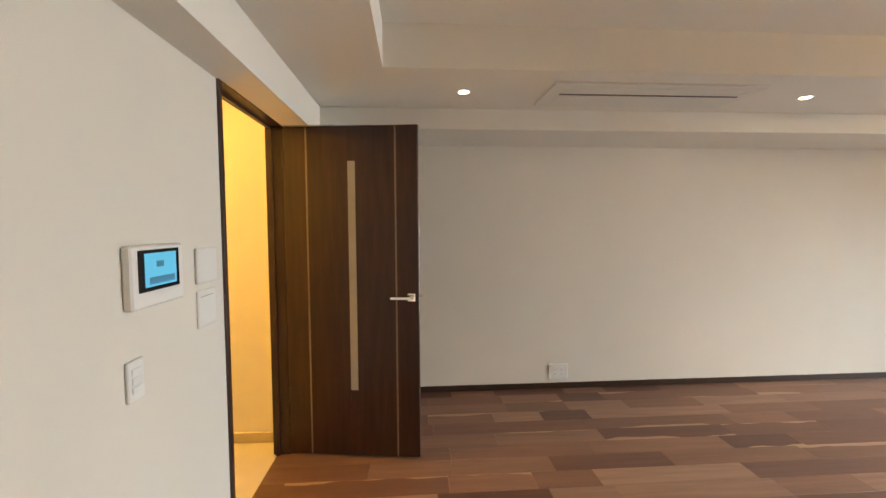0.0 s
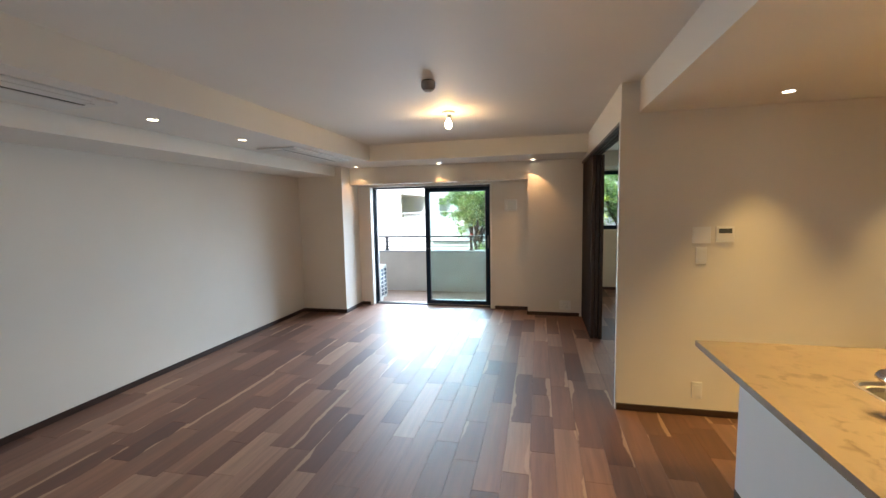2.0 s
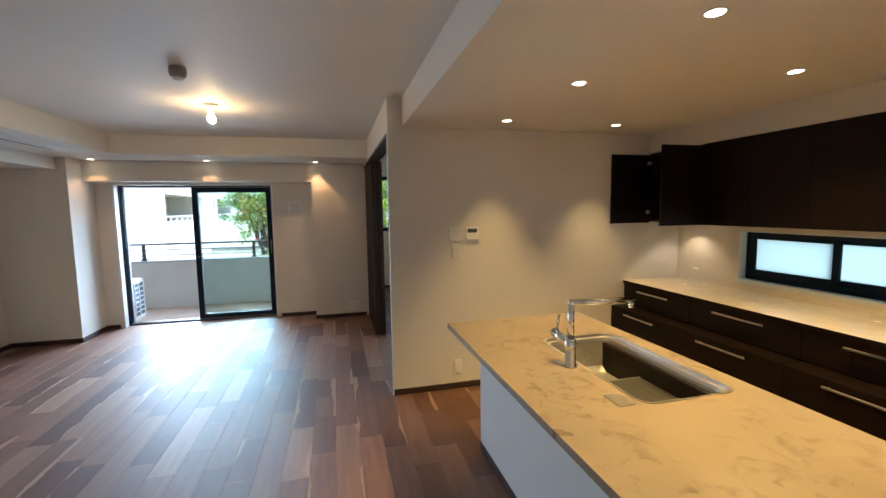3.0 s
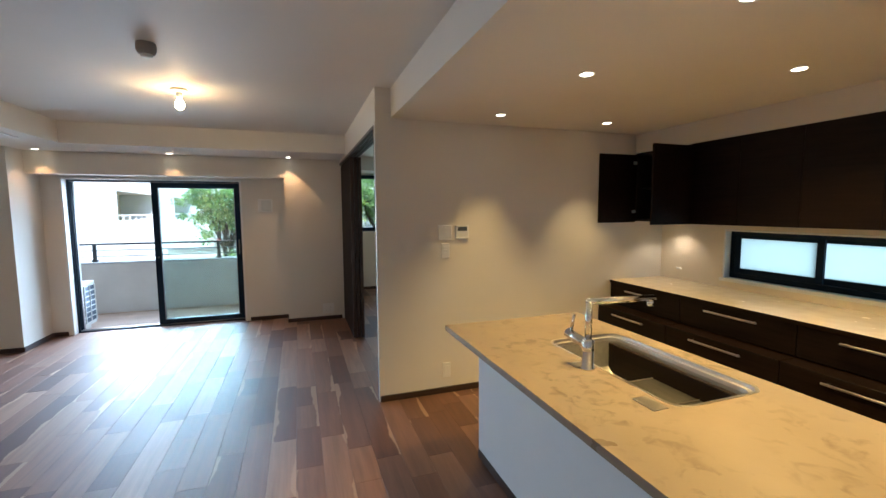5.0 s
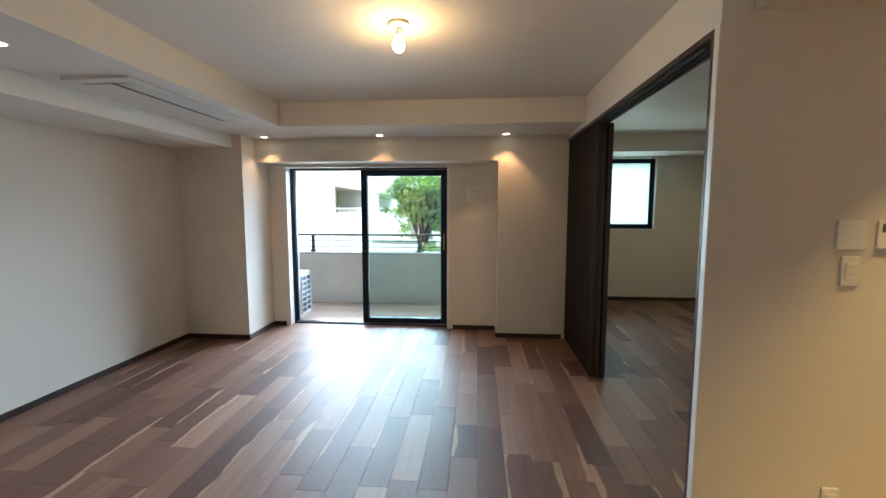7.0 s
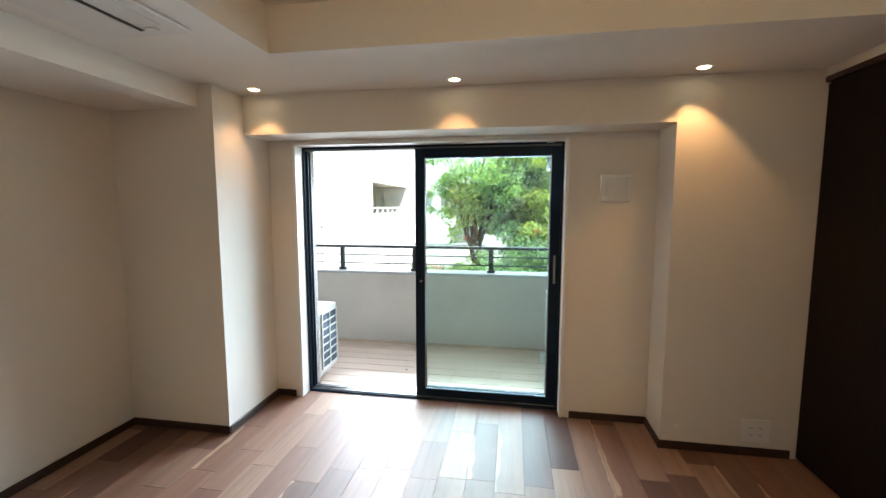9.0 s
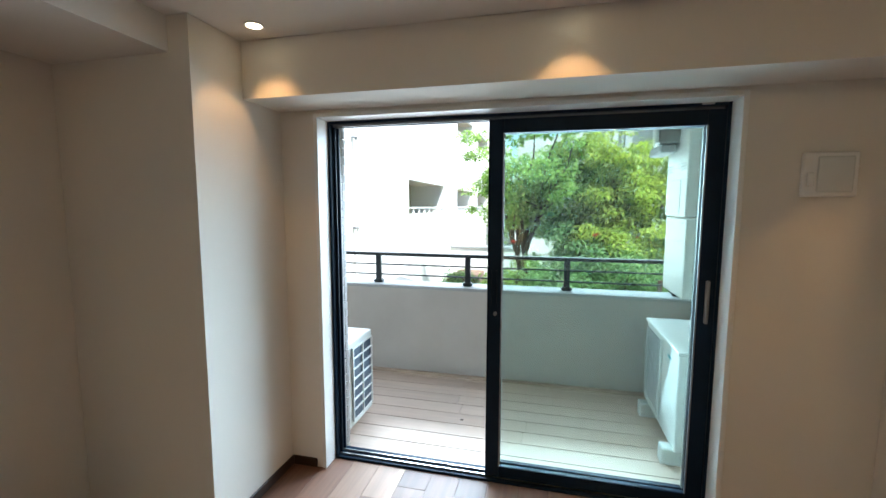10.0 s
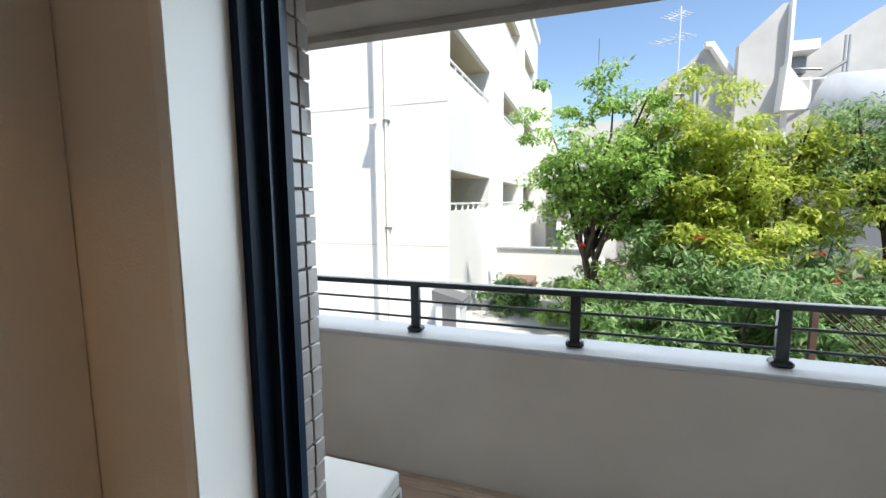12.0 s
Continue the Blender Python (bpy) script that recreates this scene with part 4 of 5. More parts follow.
for x in (4.122, 4.728):
    dd = part("door", box(x, x + 0.018, UY - 0.015, 0.645, UZ0 - 0.012, UZ1 - 0.015, 0.001), CABWOOD, u, "cabinet door swung open")
    for z in (1.48, 1.93):
        part("hinge", box(*((x + 0.017, x + 0.030) if x < 4.5 else (x - 0.012, x + 0.001)), UY - 0.01, UY + 0.03, z, z + 0.03, 0.003), SATIN, dd, "small metal hinge")
uc = thing("under_cabinet_light", (4.50, 0.02, UZ0), "small round lit light under the wall cabinet", "lamp")
part("rim", lathe([(0.034, 0.0), (0.034, -0.010), (0.028, -0.012)], (4.50, 0.02, UZ0 - 0.001)), SATIN, uc)
part("lens", lathe([(0.001, -0.011), (0.026, -0.011), (0.026, -0.0135), (0.001, -0.0135)], (4.50, 0.02, UZ0 - 0.001)), LENS, uc)

# ---- balcony things ----
rail = thing("balcony_railing", (9.62, 5.4, 0.728), "charcoal metal balcony railing on the parapet", "railing")
part("handrail", box(9.592, 9.648, 2.70, 8.6, 0.990, 1.022, 0.008, seg=2), RAIL, rail)
for z in (0.905, 0.808):
    part("bar", tube((9.62, 2.70, z), (9.62, 8.6, z), 0.0075, n=10), RAIL, rail)
for k in range(7):
    y = 2.80 + 0.879 * k
    post = part("post", box(9.602, 9.638, y - 0.026, y + 0.026, 0.735, 0.992, 0.005), RAIL, rail)
    part("foot", box(9.585, 9.655, y - 0.045, y + 0.045, 0.728, 0.762, 0.012), RAIL, post)

o1 = thing("outdoor_unit", (8.45, 6.36, -0.12), "white air conditioner outdoor unit with coil grille", "outdoor unit", group="air conditioner outdoor units")
part("casing", box(8.26, 8.635, 5.975, 6.78, -0.02, 0.57, 0.012, seg=2), ODU, o1)
gr = part("coil", box(8.305, 8.60, 5.969, 5.978, 0.03, 0.525), GRILLE, o1, "dark coil fins")
for k in range(3):
    x = 8.30 + k * 0.15
    part("guard_upright", box(x, x + 0.010, 5.959, 5.972, 0.025, 0.53), ODU, gr, "white guard bar")
for k in range(8):
    z = 0.025 + k * 0.0705
    part("guard_bar", box(8.30, 8.61, 5.961, 5.972, z, z + 0.010), ODU, gr, "white guard bar")
for y in (6.05, 6.62):
    part("foot", box(8.25, 8.645, y, y + 0.07, -0.12, -0.018, 0.006), ODU, o1)
o2 = thing("outdoor_unit", (8.85, 3.81, -0.12), "white air conditioner outdoor unit on plastic feet", "outdoor unit", group="air conditioner outdoor units")
part("casing", box(8.455, 9.245, 3.66, 3.975, 0.0, 0.615, 0.014, seg=2), ODU, o2)
part("top_plate", box(8.445, 9.255, 3.65, 3.985, 0.600, 0.622, 0.006), ODU, o2)
gd = part("fan_opening", box(8.845, 9.205, 3.970, 3.9765, 0.055, 0.565, 0.003), GRILLE, o2, "dark fan opening")
for k in range(34):
    z = 0.062 + k * 0.0148
    part("grille_slat", box(8.840, 9.210, 3.975, 3.9795, z, z + 0.0052), ODU, gd)
part("grille_edge", boxes([(8.826, 8.842, 3.972, 3.986, 0.045, 0.575), (9.208, 9.222, 3.972, 3.986, 0.045, 0.575)], 0.003), ODU, o2)
part("panel_seam", box(8.795, 8.799, 3.974, 3.9765, 0.01, 0.60), GREY, o2)
part("rating_label", box(8.60, 8.68, 3.9745, 3.977, 0.520, 0.540), TEAL, o2, "small teal label strip")
part("valve_cover", box(8.435, 8.456, 3.70, 3.93, 0.10, 0.40, 0.006), ODU, o2)
for x in (8.50, 9.10):
    part("foot", box(x, x + 0.09, 3.64, 4.03, -0.12, 0.002, 0.008), ODU, o2)
pipe = part("pipe", tube((8.40, 3.80, 0.55), (8.40, 3.80, 0.60), 0.02), GASKET, o2)
tagged(pipe, "black insulated pipe stub")

wh = thing("water_heater", (9.02, 3.75, 0.86), "pale wall-hung gas water heater with grey flue", "water heater")
part("casing", box(8.80, 9.27, 3.60, 3.88, 0.86, 1.39, 0.008), HEATER, wh, "lower pipe cover")
part("upper_casing", box(8.80, 9.27, 3.60, 3.89, 1.395, 1.98, 0.008), HEATER, wh)
bm = bmesh.new()
for k in range(3):
    for j in range(4):
        box(9.13 + j * 0.03, 9.15 + j * 0.03, 3.888, 3.892, 1.70 + k * 0.02, 1.708 + k * 0.02, bm=bm)
        box(8.83 + j * 0.03, 8.85 + j * 0.03, 3.888, 3.892, 1.70 + k * 0.02, 1.708 + k * 0.02, bm=bm)
part("air_slits", bm, GREY, wh)
part("inspection_cover", box(8.93, 9.19, 3.886, 3.8925, 1.41, 1.64, 0.002), HEATER, wh, "screwed inspection cover")
part("sticker", box(8.90, 9.18, 3.8885, 3.891, 1.83, 1.935), ODU, wh, "pale notice sticker")
part("screw", tube((8.84, 3.888, 1.36), (8.84, 3.893, 1.36), 0.006, n=8), GREY, wh)
part("screw", tube((9.23, 3.888, 1.36), (9.23, 3.893, 1.36), 0.006, n=8), GREY, wh)
fl = part("flue", box(9.00, 9.12, 3.88, 4.02, 1.89, 2.0, 0.01), GREY, wh, "grey flue box")
part("hood", box(9.03, 9.36, 3.90, 4.0, 1.83, 1.89, 0.01), COPING, wh, "pale flue deflector")
part("pipe_1", tube((8.72, 3.66, -0.1), (8.72, 3.66, 0.9), 0.016), ODU, wh)
bpy.data.objects["pipe_1"].name = "drain_pipe"

# ---- outside helpers ----
def prism(pts, y0, y1):
    """An upright slab with an outline in x and z, between two y."""
    bm = bmesh.new()
    a = [bm.verts.new((x, y0, z)) for x, z in pts]
    b = [bm.verts.new((x, y1, z)) for x, z in pts]
    bm.faces.new(a), bm.faces.new(list(reversed(b)))
    for k in range(len(a)):
        bm.faces.new((a[k], b[k], b[(k + 1) % len(a)], a[(k + 1) % len(a)]))
    bmesh.ops.recalc_face_normals(bm, faces=bm.faces)
    return bm


def slanted(pts, x0, x1):
    """An upright slab with an outline in y and z, between two x."""
    bm = prism(pts, x0, x1)
    for v in bm.verts:
        v.co.x, v.co.y = v.co.y, v.co.x
    bmesh.ops.recalc_face_normals(bm, faces=bm.faces)
    return bm


# ---- outside: white block ----
BX, BY = 15.5, 8.0
blk = thing("white_apartment_block", (BX, BY, -1.1), "sunlit white rendered apartment block with recessed balconies", "building")
for x0, x1, y0, y1, z1 in ((BX, BX + 1.0, BY + 1.2, BY + 14, 10.0), (BX + 1.0, 31, BY + 1.2, BY + 14, 9.6), (BX, BX + 0.14, BY, BY + 1.2, 10.0),
                           (19.3, 21.4, BY, BY + 1.2, 9.6), (24.8, 26.2, BY, BY + 1.2, 9.6), (29.8, 31, BY, BY + 1.2, 9.6)):
    part("wall", box(x0, x1, y0, y1, -1.15, z1), FACADE, blk)
for z0, z1 in ((-1.15, 1.27), (2.11, 4.12), (5.0, 7.03), (7.9, 9.6)):
    part("floor_slab", box(BX + 0.14, 31, BY + 0.12, BY + 1.2, z0, z0 + 0.25), SOFFITX, blk, "cream balcony slab")
    for x0, x1 in ((BX + 0.14, 19.3), (21.4, 24.8), (26.2, 29.8)):
        pr = part("balcony_front", box(x0, x1, BY, BY + 0.12, z0, z1), FACADE, blk, "white balcony front")
        part("balcony_rail", boxes([(x0, x1, BY + 0.03, BY + 0.07, z1 + 0.13, z1 + 0.17)] + [(x0 + 0.5 * k, x0 + 0.5 * k + 0.03, BY + 0.03, BY + 0.07, z1, z1 + 0.13) for k in range(1, int((x1 - x0) / 0.5))]), FACADE, pr)
for z in (0.1, 3.0, 5.9):
    part("balcony_back", box(BX + 0.2, 29.6, BY + 1.15, BY + 1.19, z, z + 2.0), SOFFITX, blk, "cream balcony back wall")
    part("window", box(BX + 1.0, BX + 2.6, BY + 1.10, BY + 1.16, z + 0.3, z + 1.9), DARKWIN, blk)
    part("outdoor_unit_box", box(BX + 0.45, BX + 0.85, BY + 0.70, BY + 1.05, z + 1.15, z + 1.65), ODU, blk, "small balcony outdoor unit")
part("roof", boxes([(BX - 0.1, 31.2, BY - 0.1, BY + 14, 9.7, 9.95)]), FACADE, blk)
part("stair_tower", boxes([(31.0, 33.2, BY - 0.6, BY + 5, -1.15, 7.4), (33.2, 35.5, BY - 0.9, BY + 5, -1.15, 5.2)]), FACADE, blk)
part("floor_joint", boxes([(BX - 0.006, BX, BY, BY + 13, z, z + 0.012) for z in (0.55, 3.42, 6.3)]), SOFFITX, blk, "thin horizontal joint")
# fin added only to cast the dark vertical band on the facade
part("fin", box(BX - 0.30, BX, BY + 1.40, BY + 1.46, -1.15, 10), FACADE, blk, "thin vertical fin added for its shadow")
dp = part("downpipe", tube((BX - 0.06, BY + 1.32, -1.1), (BX - 0.06, BY + 1.32, 10), 0.03, n=10), FACADE, blk, "white downpipe")
for z in (0.9, 3.1, 5.3, 7.5):
    part("bracket", box(BX - 0.10, BX, BY + 1.26, BY + 1.38, z, z + 0.04), GREY, dp)
part("lamp_bracket", box(BX - 0.35, BX, BY + 1.40, BY + 1.60, 3.02, 3.12), FACADE, blk)

gw = thing("garden_wall", (19.0, 6.6, -1.1), "low white rendered garden wall", "wall")
part("wall", box(18.9, 19.1, 5.2, 7.7, -1.15, 0.15, 0.01), FACADE, gw)
part("cap", box(18.85, 19.15, 5.2, 7.7, 0.15, 0.21, 0.008), COPING, gw)
sh = thing("storage_shed", (15.2, 7.85, -1.1), "low grey-blue metal storage shed by the block", "shed")
part("body", box(15.0, 15.46, 7.62, 8.12, -1.10, -0.45), DOME, sh)
part("roof", slanted([(7.55, -0.45), (8.18, -0.45), (8.18, -0.25), (7.55, -0.42)], 14.95, 15.5), GREY, sh, "sloping grey roof")
part("door", box(14.992, 15.0, 7.70, 7.98, -1.08, -0.52), GREY, sh)
for k in range(3):
    pot = thing("flower_pot", (17.0 + 0.5 * k, 7.55, -1.1), "pale round flower pot in the yard", "pot", group="yard pots")
    part("pot", lathe([(0.12, 0), (0.17, 0.25), (0.19, 0.26), (0.19, 0.30), (0.16, 0.30)], (17.0 + 0.5 * k, 7.55, -1.10), 14), COPING, pot, smooth=True)

# ---- outside: concrete house with pipes ----

hs = thing("concrete_house", (27, -4, -1.1), "weathered grey concrete building with slanted parapets", "building")


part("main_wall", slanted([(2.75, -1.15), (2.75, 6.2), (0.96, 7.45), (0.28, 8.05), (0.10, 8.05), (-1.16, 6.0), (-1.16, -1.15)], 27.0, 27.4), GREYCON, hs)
# sunlight on the gable edge is put into the colour: white instead of concrete
part("lit_gable_edge", slanted([(0.28, 8.05), (0.30, 8.2), (0.02, 8.2), (-1.30, 6.1), (-1.16, 5.95), (0.08, 8.0)], 26.6, 27.0), FACADE, hs, "gable edge coloured white for sunlight")
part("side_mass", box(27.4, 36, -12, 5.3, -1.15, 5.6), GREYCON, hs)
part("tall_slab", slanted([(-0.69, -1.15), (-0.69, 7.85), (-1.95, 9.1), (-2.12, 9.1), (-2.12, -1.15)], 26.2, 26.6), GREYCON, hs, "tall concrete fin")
# lit edge and foot of the fin: sunlight given by the white material
part("lit_slab_edge", slanted([(-2.12, -1.15), (-2.12, 9.1), (-2.22, 9.1), (-2.22, -1.15)], 25.9, 26.6), FACADE, hs)
part("lit_fin_foot", slanted([(-2.0, 6.9), (-2.75, 5.8), (-2.75, 5.3), (-1.9, 5.3)], 25.6, 26.2), FACADE, hs, "sloping fin coloured white for sunlight")
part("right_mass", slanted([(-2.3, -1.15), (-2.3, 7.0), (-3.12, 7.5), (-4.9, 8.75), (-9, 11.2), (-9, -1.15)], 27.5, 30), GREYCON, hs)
part("canopy", box(26.6, 27.5, -3.3, -2.25, 7.55, 7.9), FACADE, hs, "pale roof slab")
# shade below the roof slab, put in as a dark grey block
part("shade_band", box(27.3, 27.5, -3.2, -2.3, 6.9, 7.5), GREY, hs, "dark block for the shade under the roof slab")
part("tank", tube((25.0, -3.0, 5.0), (25.0, -9, 5.0), 1.25, n=28), DOME, hs, "rounded white tank", smooth=True)
for y, z0, z1 in ((0.36, 5.0, 7.7), (0.52, 5.0, 7.6), (0.86, 5.6, 7.0), (1.25, 4.8, 7.0), (1.45, 4.8, 6.9), (-4.15, 6.0, 8.0), (-4.27, 6.0, 8.0)):
    part("pipe", tube((26.9, y, z0), (26.9, y, z1), 0.05, n=8), COPING, hs, "grey vertical pipe")
for y0, y1, z, dz in ((0.52, 0.86, 7.0, 0), (0.86, 1.25, 6.4, 0), (0.6, 1.0, 7.35, 0), (-4.2, -3.3, 7.1, -0.6), (-3.5, -2.6, 6.9, 0.1), (-3.2, -2.5, 6.6, 0)):
    part("pipe_bend", tube((26.88, y0, z), (26.88, y1, z + dz), 0.05, n=8), GREY, hs)
part("roof_rail", boxes([(25.9, 25.93, -4.2, -2.4, 6.35, 6.39)] + [(25.9, 25.93, -2.45 - 0.4 * k, -2.42 - 0.4 * k, 5.5, 6.35) for k in range(5)]), FACADE, hs)

hs.matrix_basis = pose(27, -3.1, -1.85)

ant = thing("tv_antenna", (27.2, 2.0, 6.4), "metal rooftop aerial with many rods", "antenna")
part("mast", tube((27.2, 2.0, 6.3), (27.2, 2.0, 9.1), 0.025, n=8), DOME, ant)
for z, ln in ((9.0, 0.9), (8.1, 1.6)):
    boom = part("boom", tube((26.9, 2.0 + ln * 0.55, z - 0.45), (27.5, 2.0 - ln * 0.25, z), 0.02, n=6), DOME, ant)
    for k in range(6):
        f = k / 5
        yy, zz, xx = 2.0 + ln * (0.55 - 0.8 * f), z - 0.45 + 0.45 * f, 26.9 + 0.6 * f
        part("rod", tube((xx - 0.3, yy + 0.32, zz), (xx + 0.3, yy - 0.32, zz), 0.014, n=6), DOME, boom)
a2 = thing("whip_aerial", (28.5, 5.0, 5.6), "thin rooftop whip aerial", "antenna")
part("mast", tube((28.5, 5.0, 5.55), (28.5, 5.0, 8.7), 0.02, n=6), GREY, a2)
part("radials", boxes([(28.4, 28.6, 4.9, 5.1, 7.1, 7.14)]), GREY, a2)

# ---- trees and shrubs ----


def leaves(centres, n, size, rng, droop=0.3, bm_name="crown", flat=0.6, slim=0.24):
    """Many small diamond leaves round the tips of the twigs."""
    vs, fs = [], []
    for _ in range(n):
        c, r = rng.choice(centres)
        while True:
            d = Vector((rng.uniform(-1, 1), rng.uniform(-1, 1), rng.uniform(-1, 1)))
            if d.length < 1:
                break
        p = c + Vector((d.x * r, d.y * r, d.z * r * flat))
        u = Vector((rng.uniform(-1, 1), rng.uniform(-1, 1), rng.uniform(-0.7, 0.5) - droop)).normalized()
        s = u.cross(Vector((rng.uniform(-0.5, 0.5), rng.uniform(-0.5, 0.5), 1))).normalized()
        ln = size * rng.uniform(0.65, 1.3)
        k = len(vs)
        vs += [p, p + u * ln * 0.45 + s * ln * slim, p + u * ln, p + u * ln * 0.45 - s * ln * slim]
        fs.append((k, k + 1, k + 2, k + 3))
    me = bpy.data.meshes.new(bm_name)
    me.from_pydata([tuple(v) for v in vs], [], fs)
    return me


def limb(bm, a, b, r0, r1, rng, steps=5, wob=0.08):
    pts = [a.lerp(b, k / steps) + Vector((rng.uniform(-wob, wob), rng.uniform(-wob, wob), 0)) * (1 if 0 < k < steps else 0) for k in range(steps + 1)]
    for k in range(steps):
        tube(pts[k], pts[k + 1], r0 + (r1 - r0) * k / steps, r0 + (r1 - r0) * (k + 1) / steps, 9, bm)
    return pts


def tree(name, foot, crown_at, spread, trunks, leaf_mat, label, n, size, seed, clumps=60, radius=0.42, low=0.55, slim=0.24):
    rng = random.Random(seed)
    t = thing(name, foot, label, "tree")
    foot, crown_at = Vector(foot), Vector(crown_at)
    bm = bmesh.new()
    tips = []
    for k in range(trunks):
        lean = Vector((rng.uniform(-0.3, 0.3), rng.uniform(-0.45, 0.45), 0))
        fork = foot.lerp(crown_at, low) + lean * spread.length * 0.35
        limb(bm, foot + lean * 0.4, fork, 0.095, 0.06, rng, 6, 0.05)
        for j in range(6):
            d = Vector((rng.uniform(-1, 1) * spread.x, rng.uniform(-1, 1) * spread.y, rng.uniform(-0.2, 0.9) * spread.z)) * 0.75
            tip = crown_at + d
            pts = limb(bm, fork, tip, 0.05, 0.012, rng, 5, 0.09)
            tips += pts[2:]
            for q in range(3):
                b = pts[3] + Vector((rng.uniform(-1, 1), rng.uniform(-1, 1), rng.uniform(-0.3, 0.6))) * 0.55
                limb(bm, pts[3], b, 0.02, 0.006, rng, 3, 0.04)
                tips.append(b)
    part("trunk", bm, BARK, t, "brown-grey branching trunk")
    cs = [(p, radius * rng.uniform(0.5, 1.0)) for p in tips]
    lobes = []
    while len(lobes) < 16:
        d = Vector((rng.uniform(-1, 1), rng.uniform(-1, 1), rng.uniform(-1, 1)))
        if 0.40 < d.length < 0.88:
            lobes.append((crown_at + Vector((d.x * spread.x, d.y * spread.y, d.z * spread.z)), rng.uniform(0.28, 0.5)))
    for k in range(clumps):
        c, q = lobes[k % len(lobes)]
        d = Vector((rng.gauss(0, 1), rng.gauss(0, 1), rng.gauss(0, 0.8))) * q * 0.75
        cs.append((c + Vector((d.x * spread.x, d.y * spread.y, d.z * spread.z)) * 0.75, radius * rng.uniform(0.4, 0.9)))
    me = leaves(cs, n, size, rng, slim=slim)
    me.materials.append(leaf_mat)
    ob = new("crown", me)
    ob.parent, ob.matrix_parent_inverse = t, PLACED[t].inverted()
    return t


tree("broadleaf_tree", (15.6, 5.15, -1.15), (15.7, 5.15, 2.2), Vector((1.25, 1.35, 1.6)), 2, LEAF_A, "green broadleaf garden tree with bare forked trunk", 17500, 0.105, 11, 95, 0.36, low=0.45)
tree("yellow_green_tree", (16.0, 2.6, -1.15), (15.9, 2.65, 1.88), Vector((1.3, 1.6, 1.75)), 2, LEAF_B, "yellow-green feathery garden tree in full leaf", 30000, 0.125, 23, 150, 0.42, slim=0.16)
tree("dark_green_tree", (16.3, 0.6, -1.15), (16.3, 0.5, 1.9), Vector((1.4, 1.5, 1.6)), 2, LEAF_C, "dark green spreading garden tree in shade", 16000, 0.11, 31, 110, 0.40, slim=0.18)
tree("small_green_tree", (16.7, 4.15, -1.15), (16.7, 4.1, 1.5), Vector((1.1, 1.35, 1.75)), 1, LEAF_A, "small green garden tree behind the others", 18000, 0.115, 41, 110, 0.40)


def shrub(at, r, h, mat, label, n, size, seed, category="shrub"):
    rng = random.Random(seed)
    t = thing("shrub", at, label, category, group="garden shrubs")
    cs = []
    for _ in range(46):
        a, q = rng.uniform(0, 2 * math.pi), math.sqrt(rng.random())
        cs.append((Vector(at) + Vector((r * q * math.cos(a), r * q * math.sin(a), h * (0.15 + 0.85 * rng.random() * (1 - 0.5 * q)))), 0.26 * rng.uniform(0.6, 1.2)))
    bm = bmesh.new()
    for c, _ in cs[:14]:
        limb(bm, Vector(at), c, 0.018, 0.006, rng, 3, 0.03)
    part("stems", bm, BARK, t)
    me = leaves(cs, n, size, rng, 0.35, slim=0.13)
    me.materials.append(mat)
    ob = new("foliage", me)
    ob.parent, ob.matrix_parent_inverse = t, PLACED[t].inverted()
    return t


for k, (x, y, r, h, mat) in enumerate([(14.2, 4.35, 0.9, 1.75, LEAF_D), (13.9, 3.5, 1.0, 2.1, LEAF_D), (14.1, 2.6, 1.0, 2.1, LEAF_D), (14.8, 1.2, 1.0, 1.9, LEAF_C),
                                       (16.0, 5.3, 0.9, 1.6, LEAF_A), (14.8, -1.4, 1.1, 1.4, LEAF_C), (18.5, 3.6, 1.2, 2.2, LEAF_C), (18.2, 1.2, 1.4, 2.4, LEAF_C), (17.2, 7.0, 0.7, 0.9, LEAF_D),
                                       (15.0, 4.3, 0.9, 2.7, LEAF_D), (14.9, 3.3, 0.9, 2.5, LEAF_D), (15.1, 2.2, 0.9, 2.6, LEAF_D), (14.9, 0.4, 0.9, 2.2, LEAF_D)]):
    shrub((x, y, -1.15), r, h, mat, "low leafy green garden shrub", 4200, 0.14, 100 + k)
fl = thing("red_flowers", (15.0, 4.9, 0.2), "small red blossoms among the shrubs", "flowers", kind="stuff")
rng = random.Random(9)
me = leaves([(Vector((rng.uniform(14.2, 15.8), rng.uniform(1.0, 5.8), rng.uniform(0.3, 1.0))), 0.07) for _ in range(16)], 220, 0.07, rng)
me.materials.append(PETAL)
ob = new("petals", me)
ob.parent, ob.matrix_parent_inverse = fl, PLACED[fl].inverted()

lat = thing("lattice_fence", (13.0, 1.0, -1.1), "brown diagonal wooden garden lattice fence", "fence")
part("frame", boxes([(12.98, 13.04, -1.35, 3.0, 0.24, 0.30), (12.98, 13.04, 2.94, 3.0, -1.15, 0.24), (12.98, 13.04, -1.35, 3.0, -0.79, -0.73)]), BROWNWOOD, lat)
for k in range(72):
    y = -2.3 + k * 0.085
    for sgn, x in ((1, 12.99), (-1, 13.01)):
        a, b = Vector((x, y, -0.74)), Vector((x, y + sgn * 0.98, 0.24))
        lo, hi = -1.35, 2.96
        if min(a.y, b.y) < lo or max(a.y, b.y) > hi:
            continue
        part("slat", tube(a, b, 0.010, n=4), BROWNWOOD, lat)
pl = thing("planter", (18.0, 7.3, -1.1), "terracotta planter box with shrubs", "planter")
part("box", box(17.2, 19.4, 6.6, 7.4, -1.1, -0.55, 0.02), BRICKRED, pl)

# ---- floor boards, deck boards and tiles ----


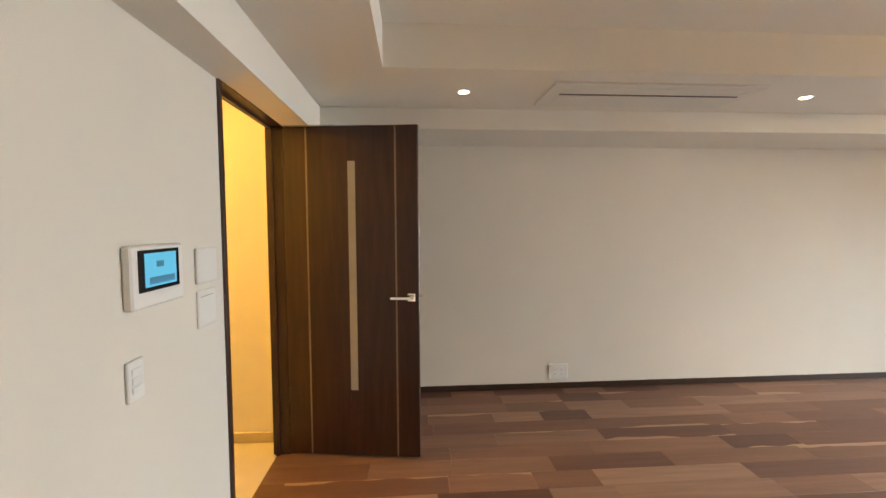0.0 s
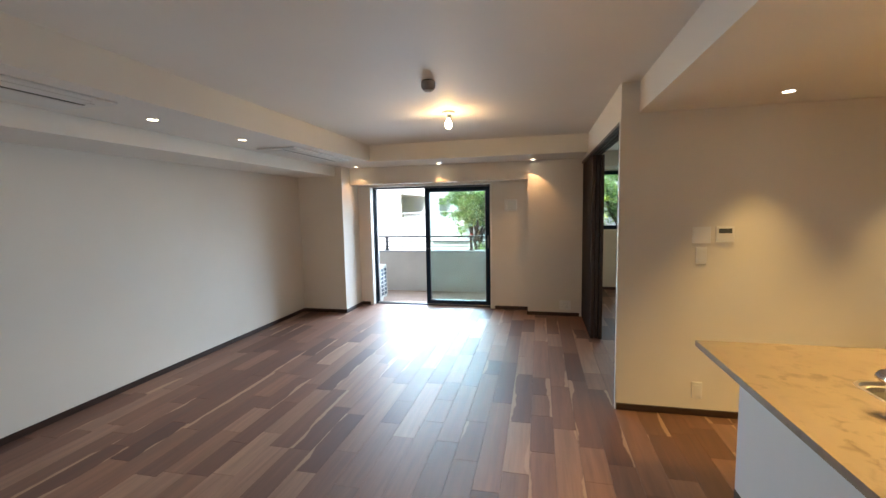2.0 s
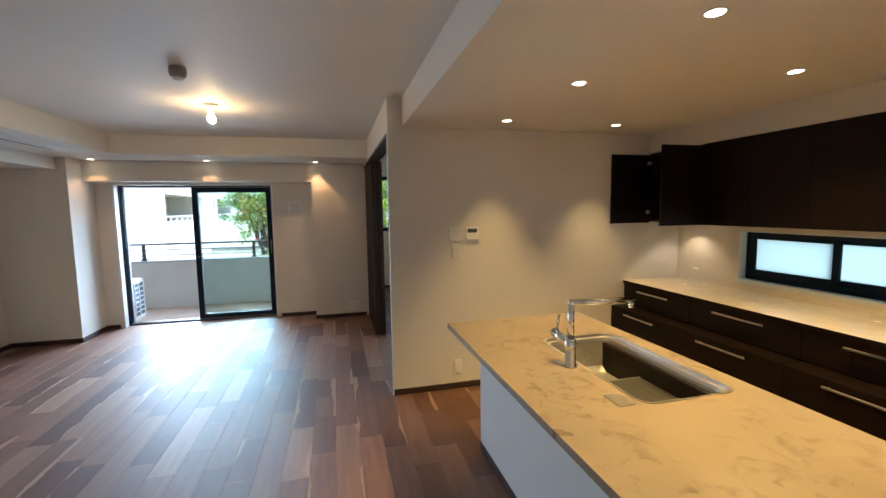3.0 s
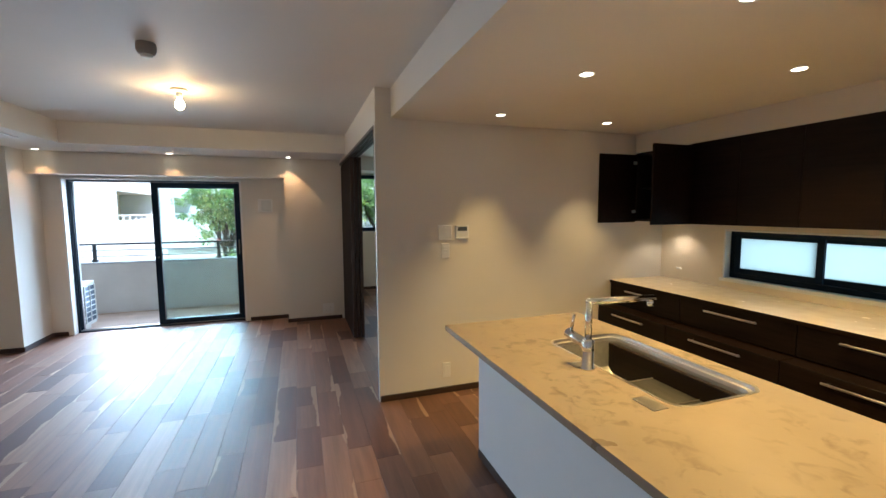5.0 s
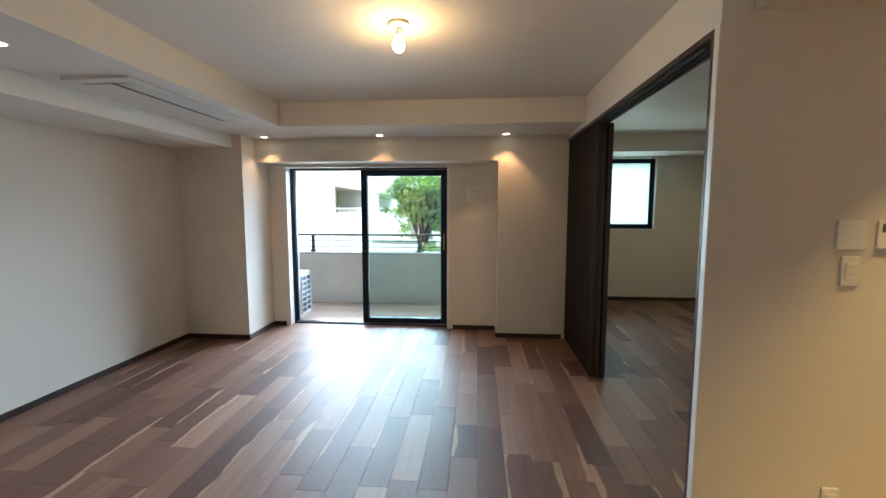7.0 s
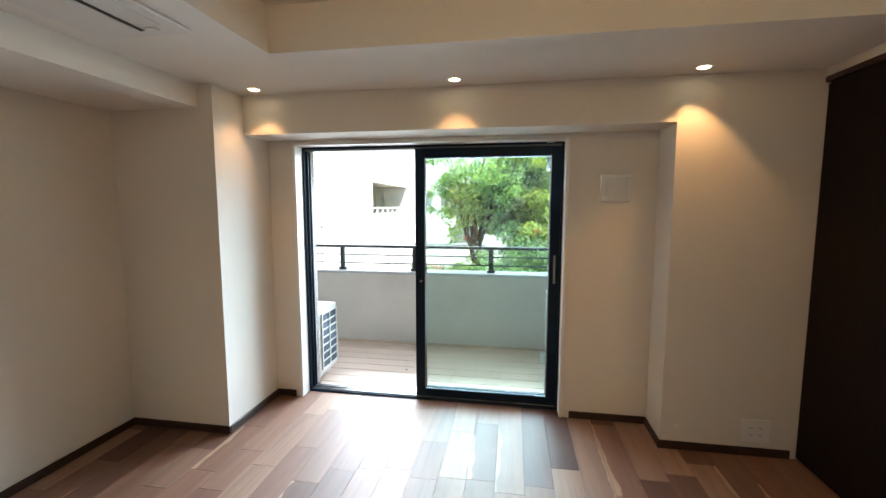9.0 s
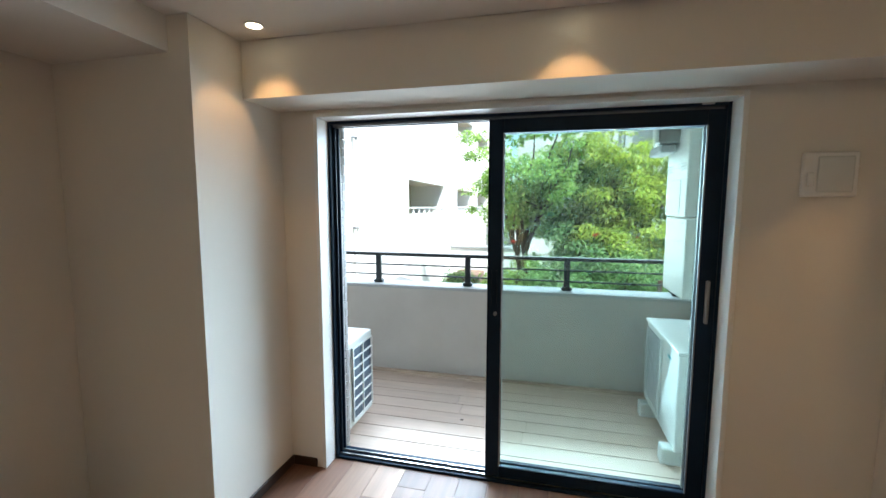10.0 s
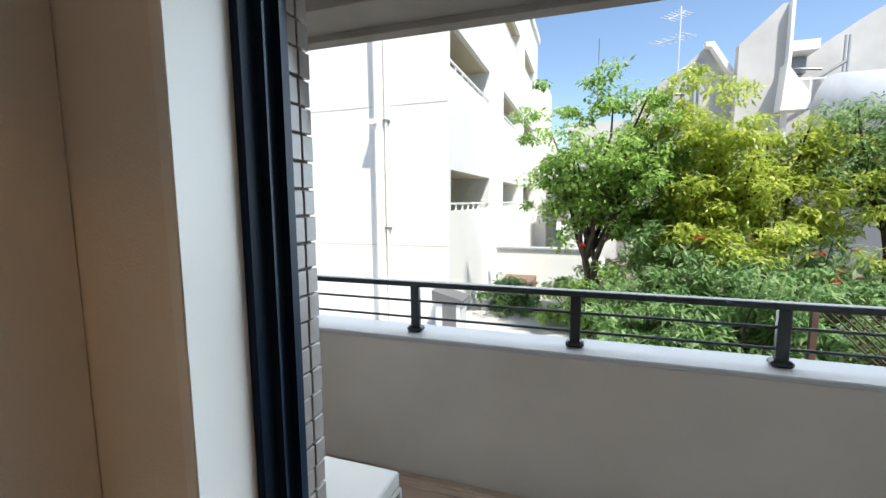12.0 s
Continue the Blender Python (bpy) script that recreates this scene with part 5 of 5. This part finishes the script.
def board(lx, ly, h=0.016, c=0.0007):
    """A board lying from (0, 0) to (lx, ly), its top at z = 0, with eased top edges."""
    bm = bmesh.new()
    low = [bm.verts.new((x, y, -h)) for x, y in ((0, 0), (lx, 0), (lx, ly), (0, ly))]
    side = [bm.verts.new((x, y, -c)) for x, y in ((0, 0), (lx, 0), (lx, ly), (0, ly))]
    top = [bm.verts.new((x, y, 0)) for x, y in ((c, c), (lx - c, c), (lx - c, ly - c), (c, ly - c))]
    bm.faces.new(top)
    for a, b in ((low, side), (side, top)):
        for k in range(4):
            bm.faces.new((a[k], a[(k + 1) % 4], b[(k + 1) % 4], b[k]))
    return bm


MESHES = {}


def board_mesh(name, lx, ly, mat):
    key = (name, round(lx, 3), round(ly, 3))
    if key not in MESHES:
        me = bpy.data.meshes.new(name)
        bm = board(lx, ly)
        bm.to_mesh(me)
        bm.free()
        me.materials.append(mat)
        MESHES[key] = me
    return MESHES[key]


floor = new("floor")
tagged(floor, "reddish walnut plank floor with glossy finish", "floor", kind="structure")
rest = bmesh.new()
rng = random.Random(7)
W, GAP = FLOOR_W, 0.0012
count = 0
LENGTHS = (0.36, 0.48, 0.60, 0.72, 0.90, 1.08)
for row in range(47):
    y0 = FLOOR_Y + row * W
    if y0 > YN:
        break
    w = min(W, YN - y0) - GAP
    x_end = 9.65 if y0 + W < 2.70 else 7.94
    x = 0.5 + 0.08 - rng.random() * 0.5
    while x < x_end:
        n = rng.choice(LENGTHS)
        x0, x1 = max(x, 0.58), min(x + n, x_end)
        x += n
        if x1 - x0 < 0.02:
            continue
        if x0 > 2.3 and y0 > 2.75 and count < 300 and y0 < 6.4:
            ob = new("plank", board_mesh("plank", x1 - x0 - GAP, w, FLOOR))
            ob.location, ob.parent = (x0, y0, 0), floor
            count += 1
        else:
            b = board(x1 - x0 - GAP, w)
            b.verts.index_update()
            vs = [rest.verts.new((v.co.x + x0, v.co.y + y0, v.co.z)) for v in b.verts]
            for f in b.faces:
                rest.faces.new([vs[v.index] for v in f.verts])
            b.free()
tagged(part("plank_rest", rest, FLOOR, floor), kind="stuff")

deck = new("deck")
tagged(deck, "pale brown composite balcony deck boards", "deck", kind="structure")
rng = random.Random(3)
DW = 0.144
for row in range(11):
    x0 = 8.065 + row * (DW + 0.007)
    if x0 > 9.46:
        break
    w = min(DW, 9.46 - x0)
    y = 3.61 - rng.random() * 0.9
    while y < 8.5:
        a, b = max(y, 3.61), min(y + 1.8, 8.5)
        y += 1.8 + 0.004
        if b - a < 0.03:
            continue
        ob = new("deck_board", board_mesh("deck_board", w, b - a, DECK))
        ob.location, ob.parent = (x0, a, -0.10), deck
weep = thing("deck_speck", (8.75, 5.2, -0.10), "small dark dry leaf lying on the deck", "leaf")
for x, y in ((8.72, 5.30), (9.37, 5.20)):
    part("fragment", box(x, x + 0.014, y, y + 0.022, -0.0995, -0.095, 0.002), BASE, weep)

pier = thing("tiled_pier", (8.08, 5.96, 0), "grey mosaic-tiled outer wall edge beside the window", "wall", kind="structure")
part("core", box(8.056, 8.116, 5.912, 6.30, -0.12, 2.52), GROUT, pier)
for k in range(52):
    z = -0.10 + k * 0.050
    for x0, x1 in ((8.057, 8.086), (8.090, 8.121)):
        key = ("tile", round(x1 - x0, 3))
        if key not in MESHES:
            me = bpy.data.meshes.new("tile")
            bm = box(0, x1 - x0, -0.006, 0.004, 0, 0.0455, 0.0015)
            bm.to_mesh(me)
            bm.free()
            me.materials.append(TILE)
            MESHES[key] = me
        ob = new("tile", MESHES[key])
        ob.parent, ob.matrix_parent_inverse = pier, PLACED[pier].inverted()
        ob.location = (x0, 5.908 + 0.0012 * ((k * 7) % 3), z)
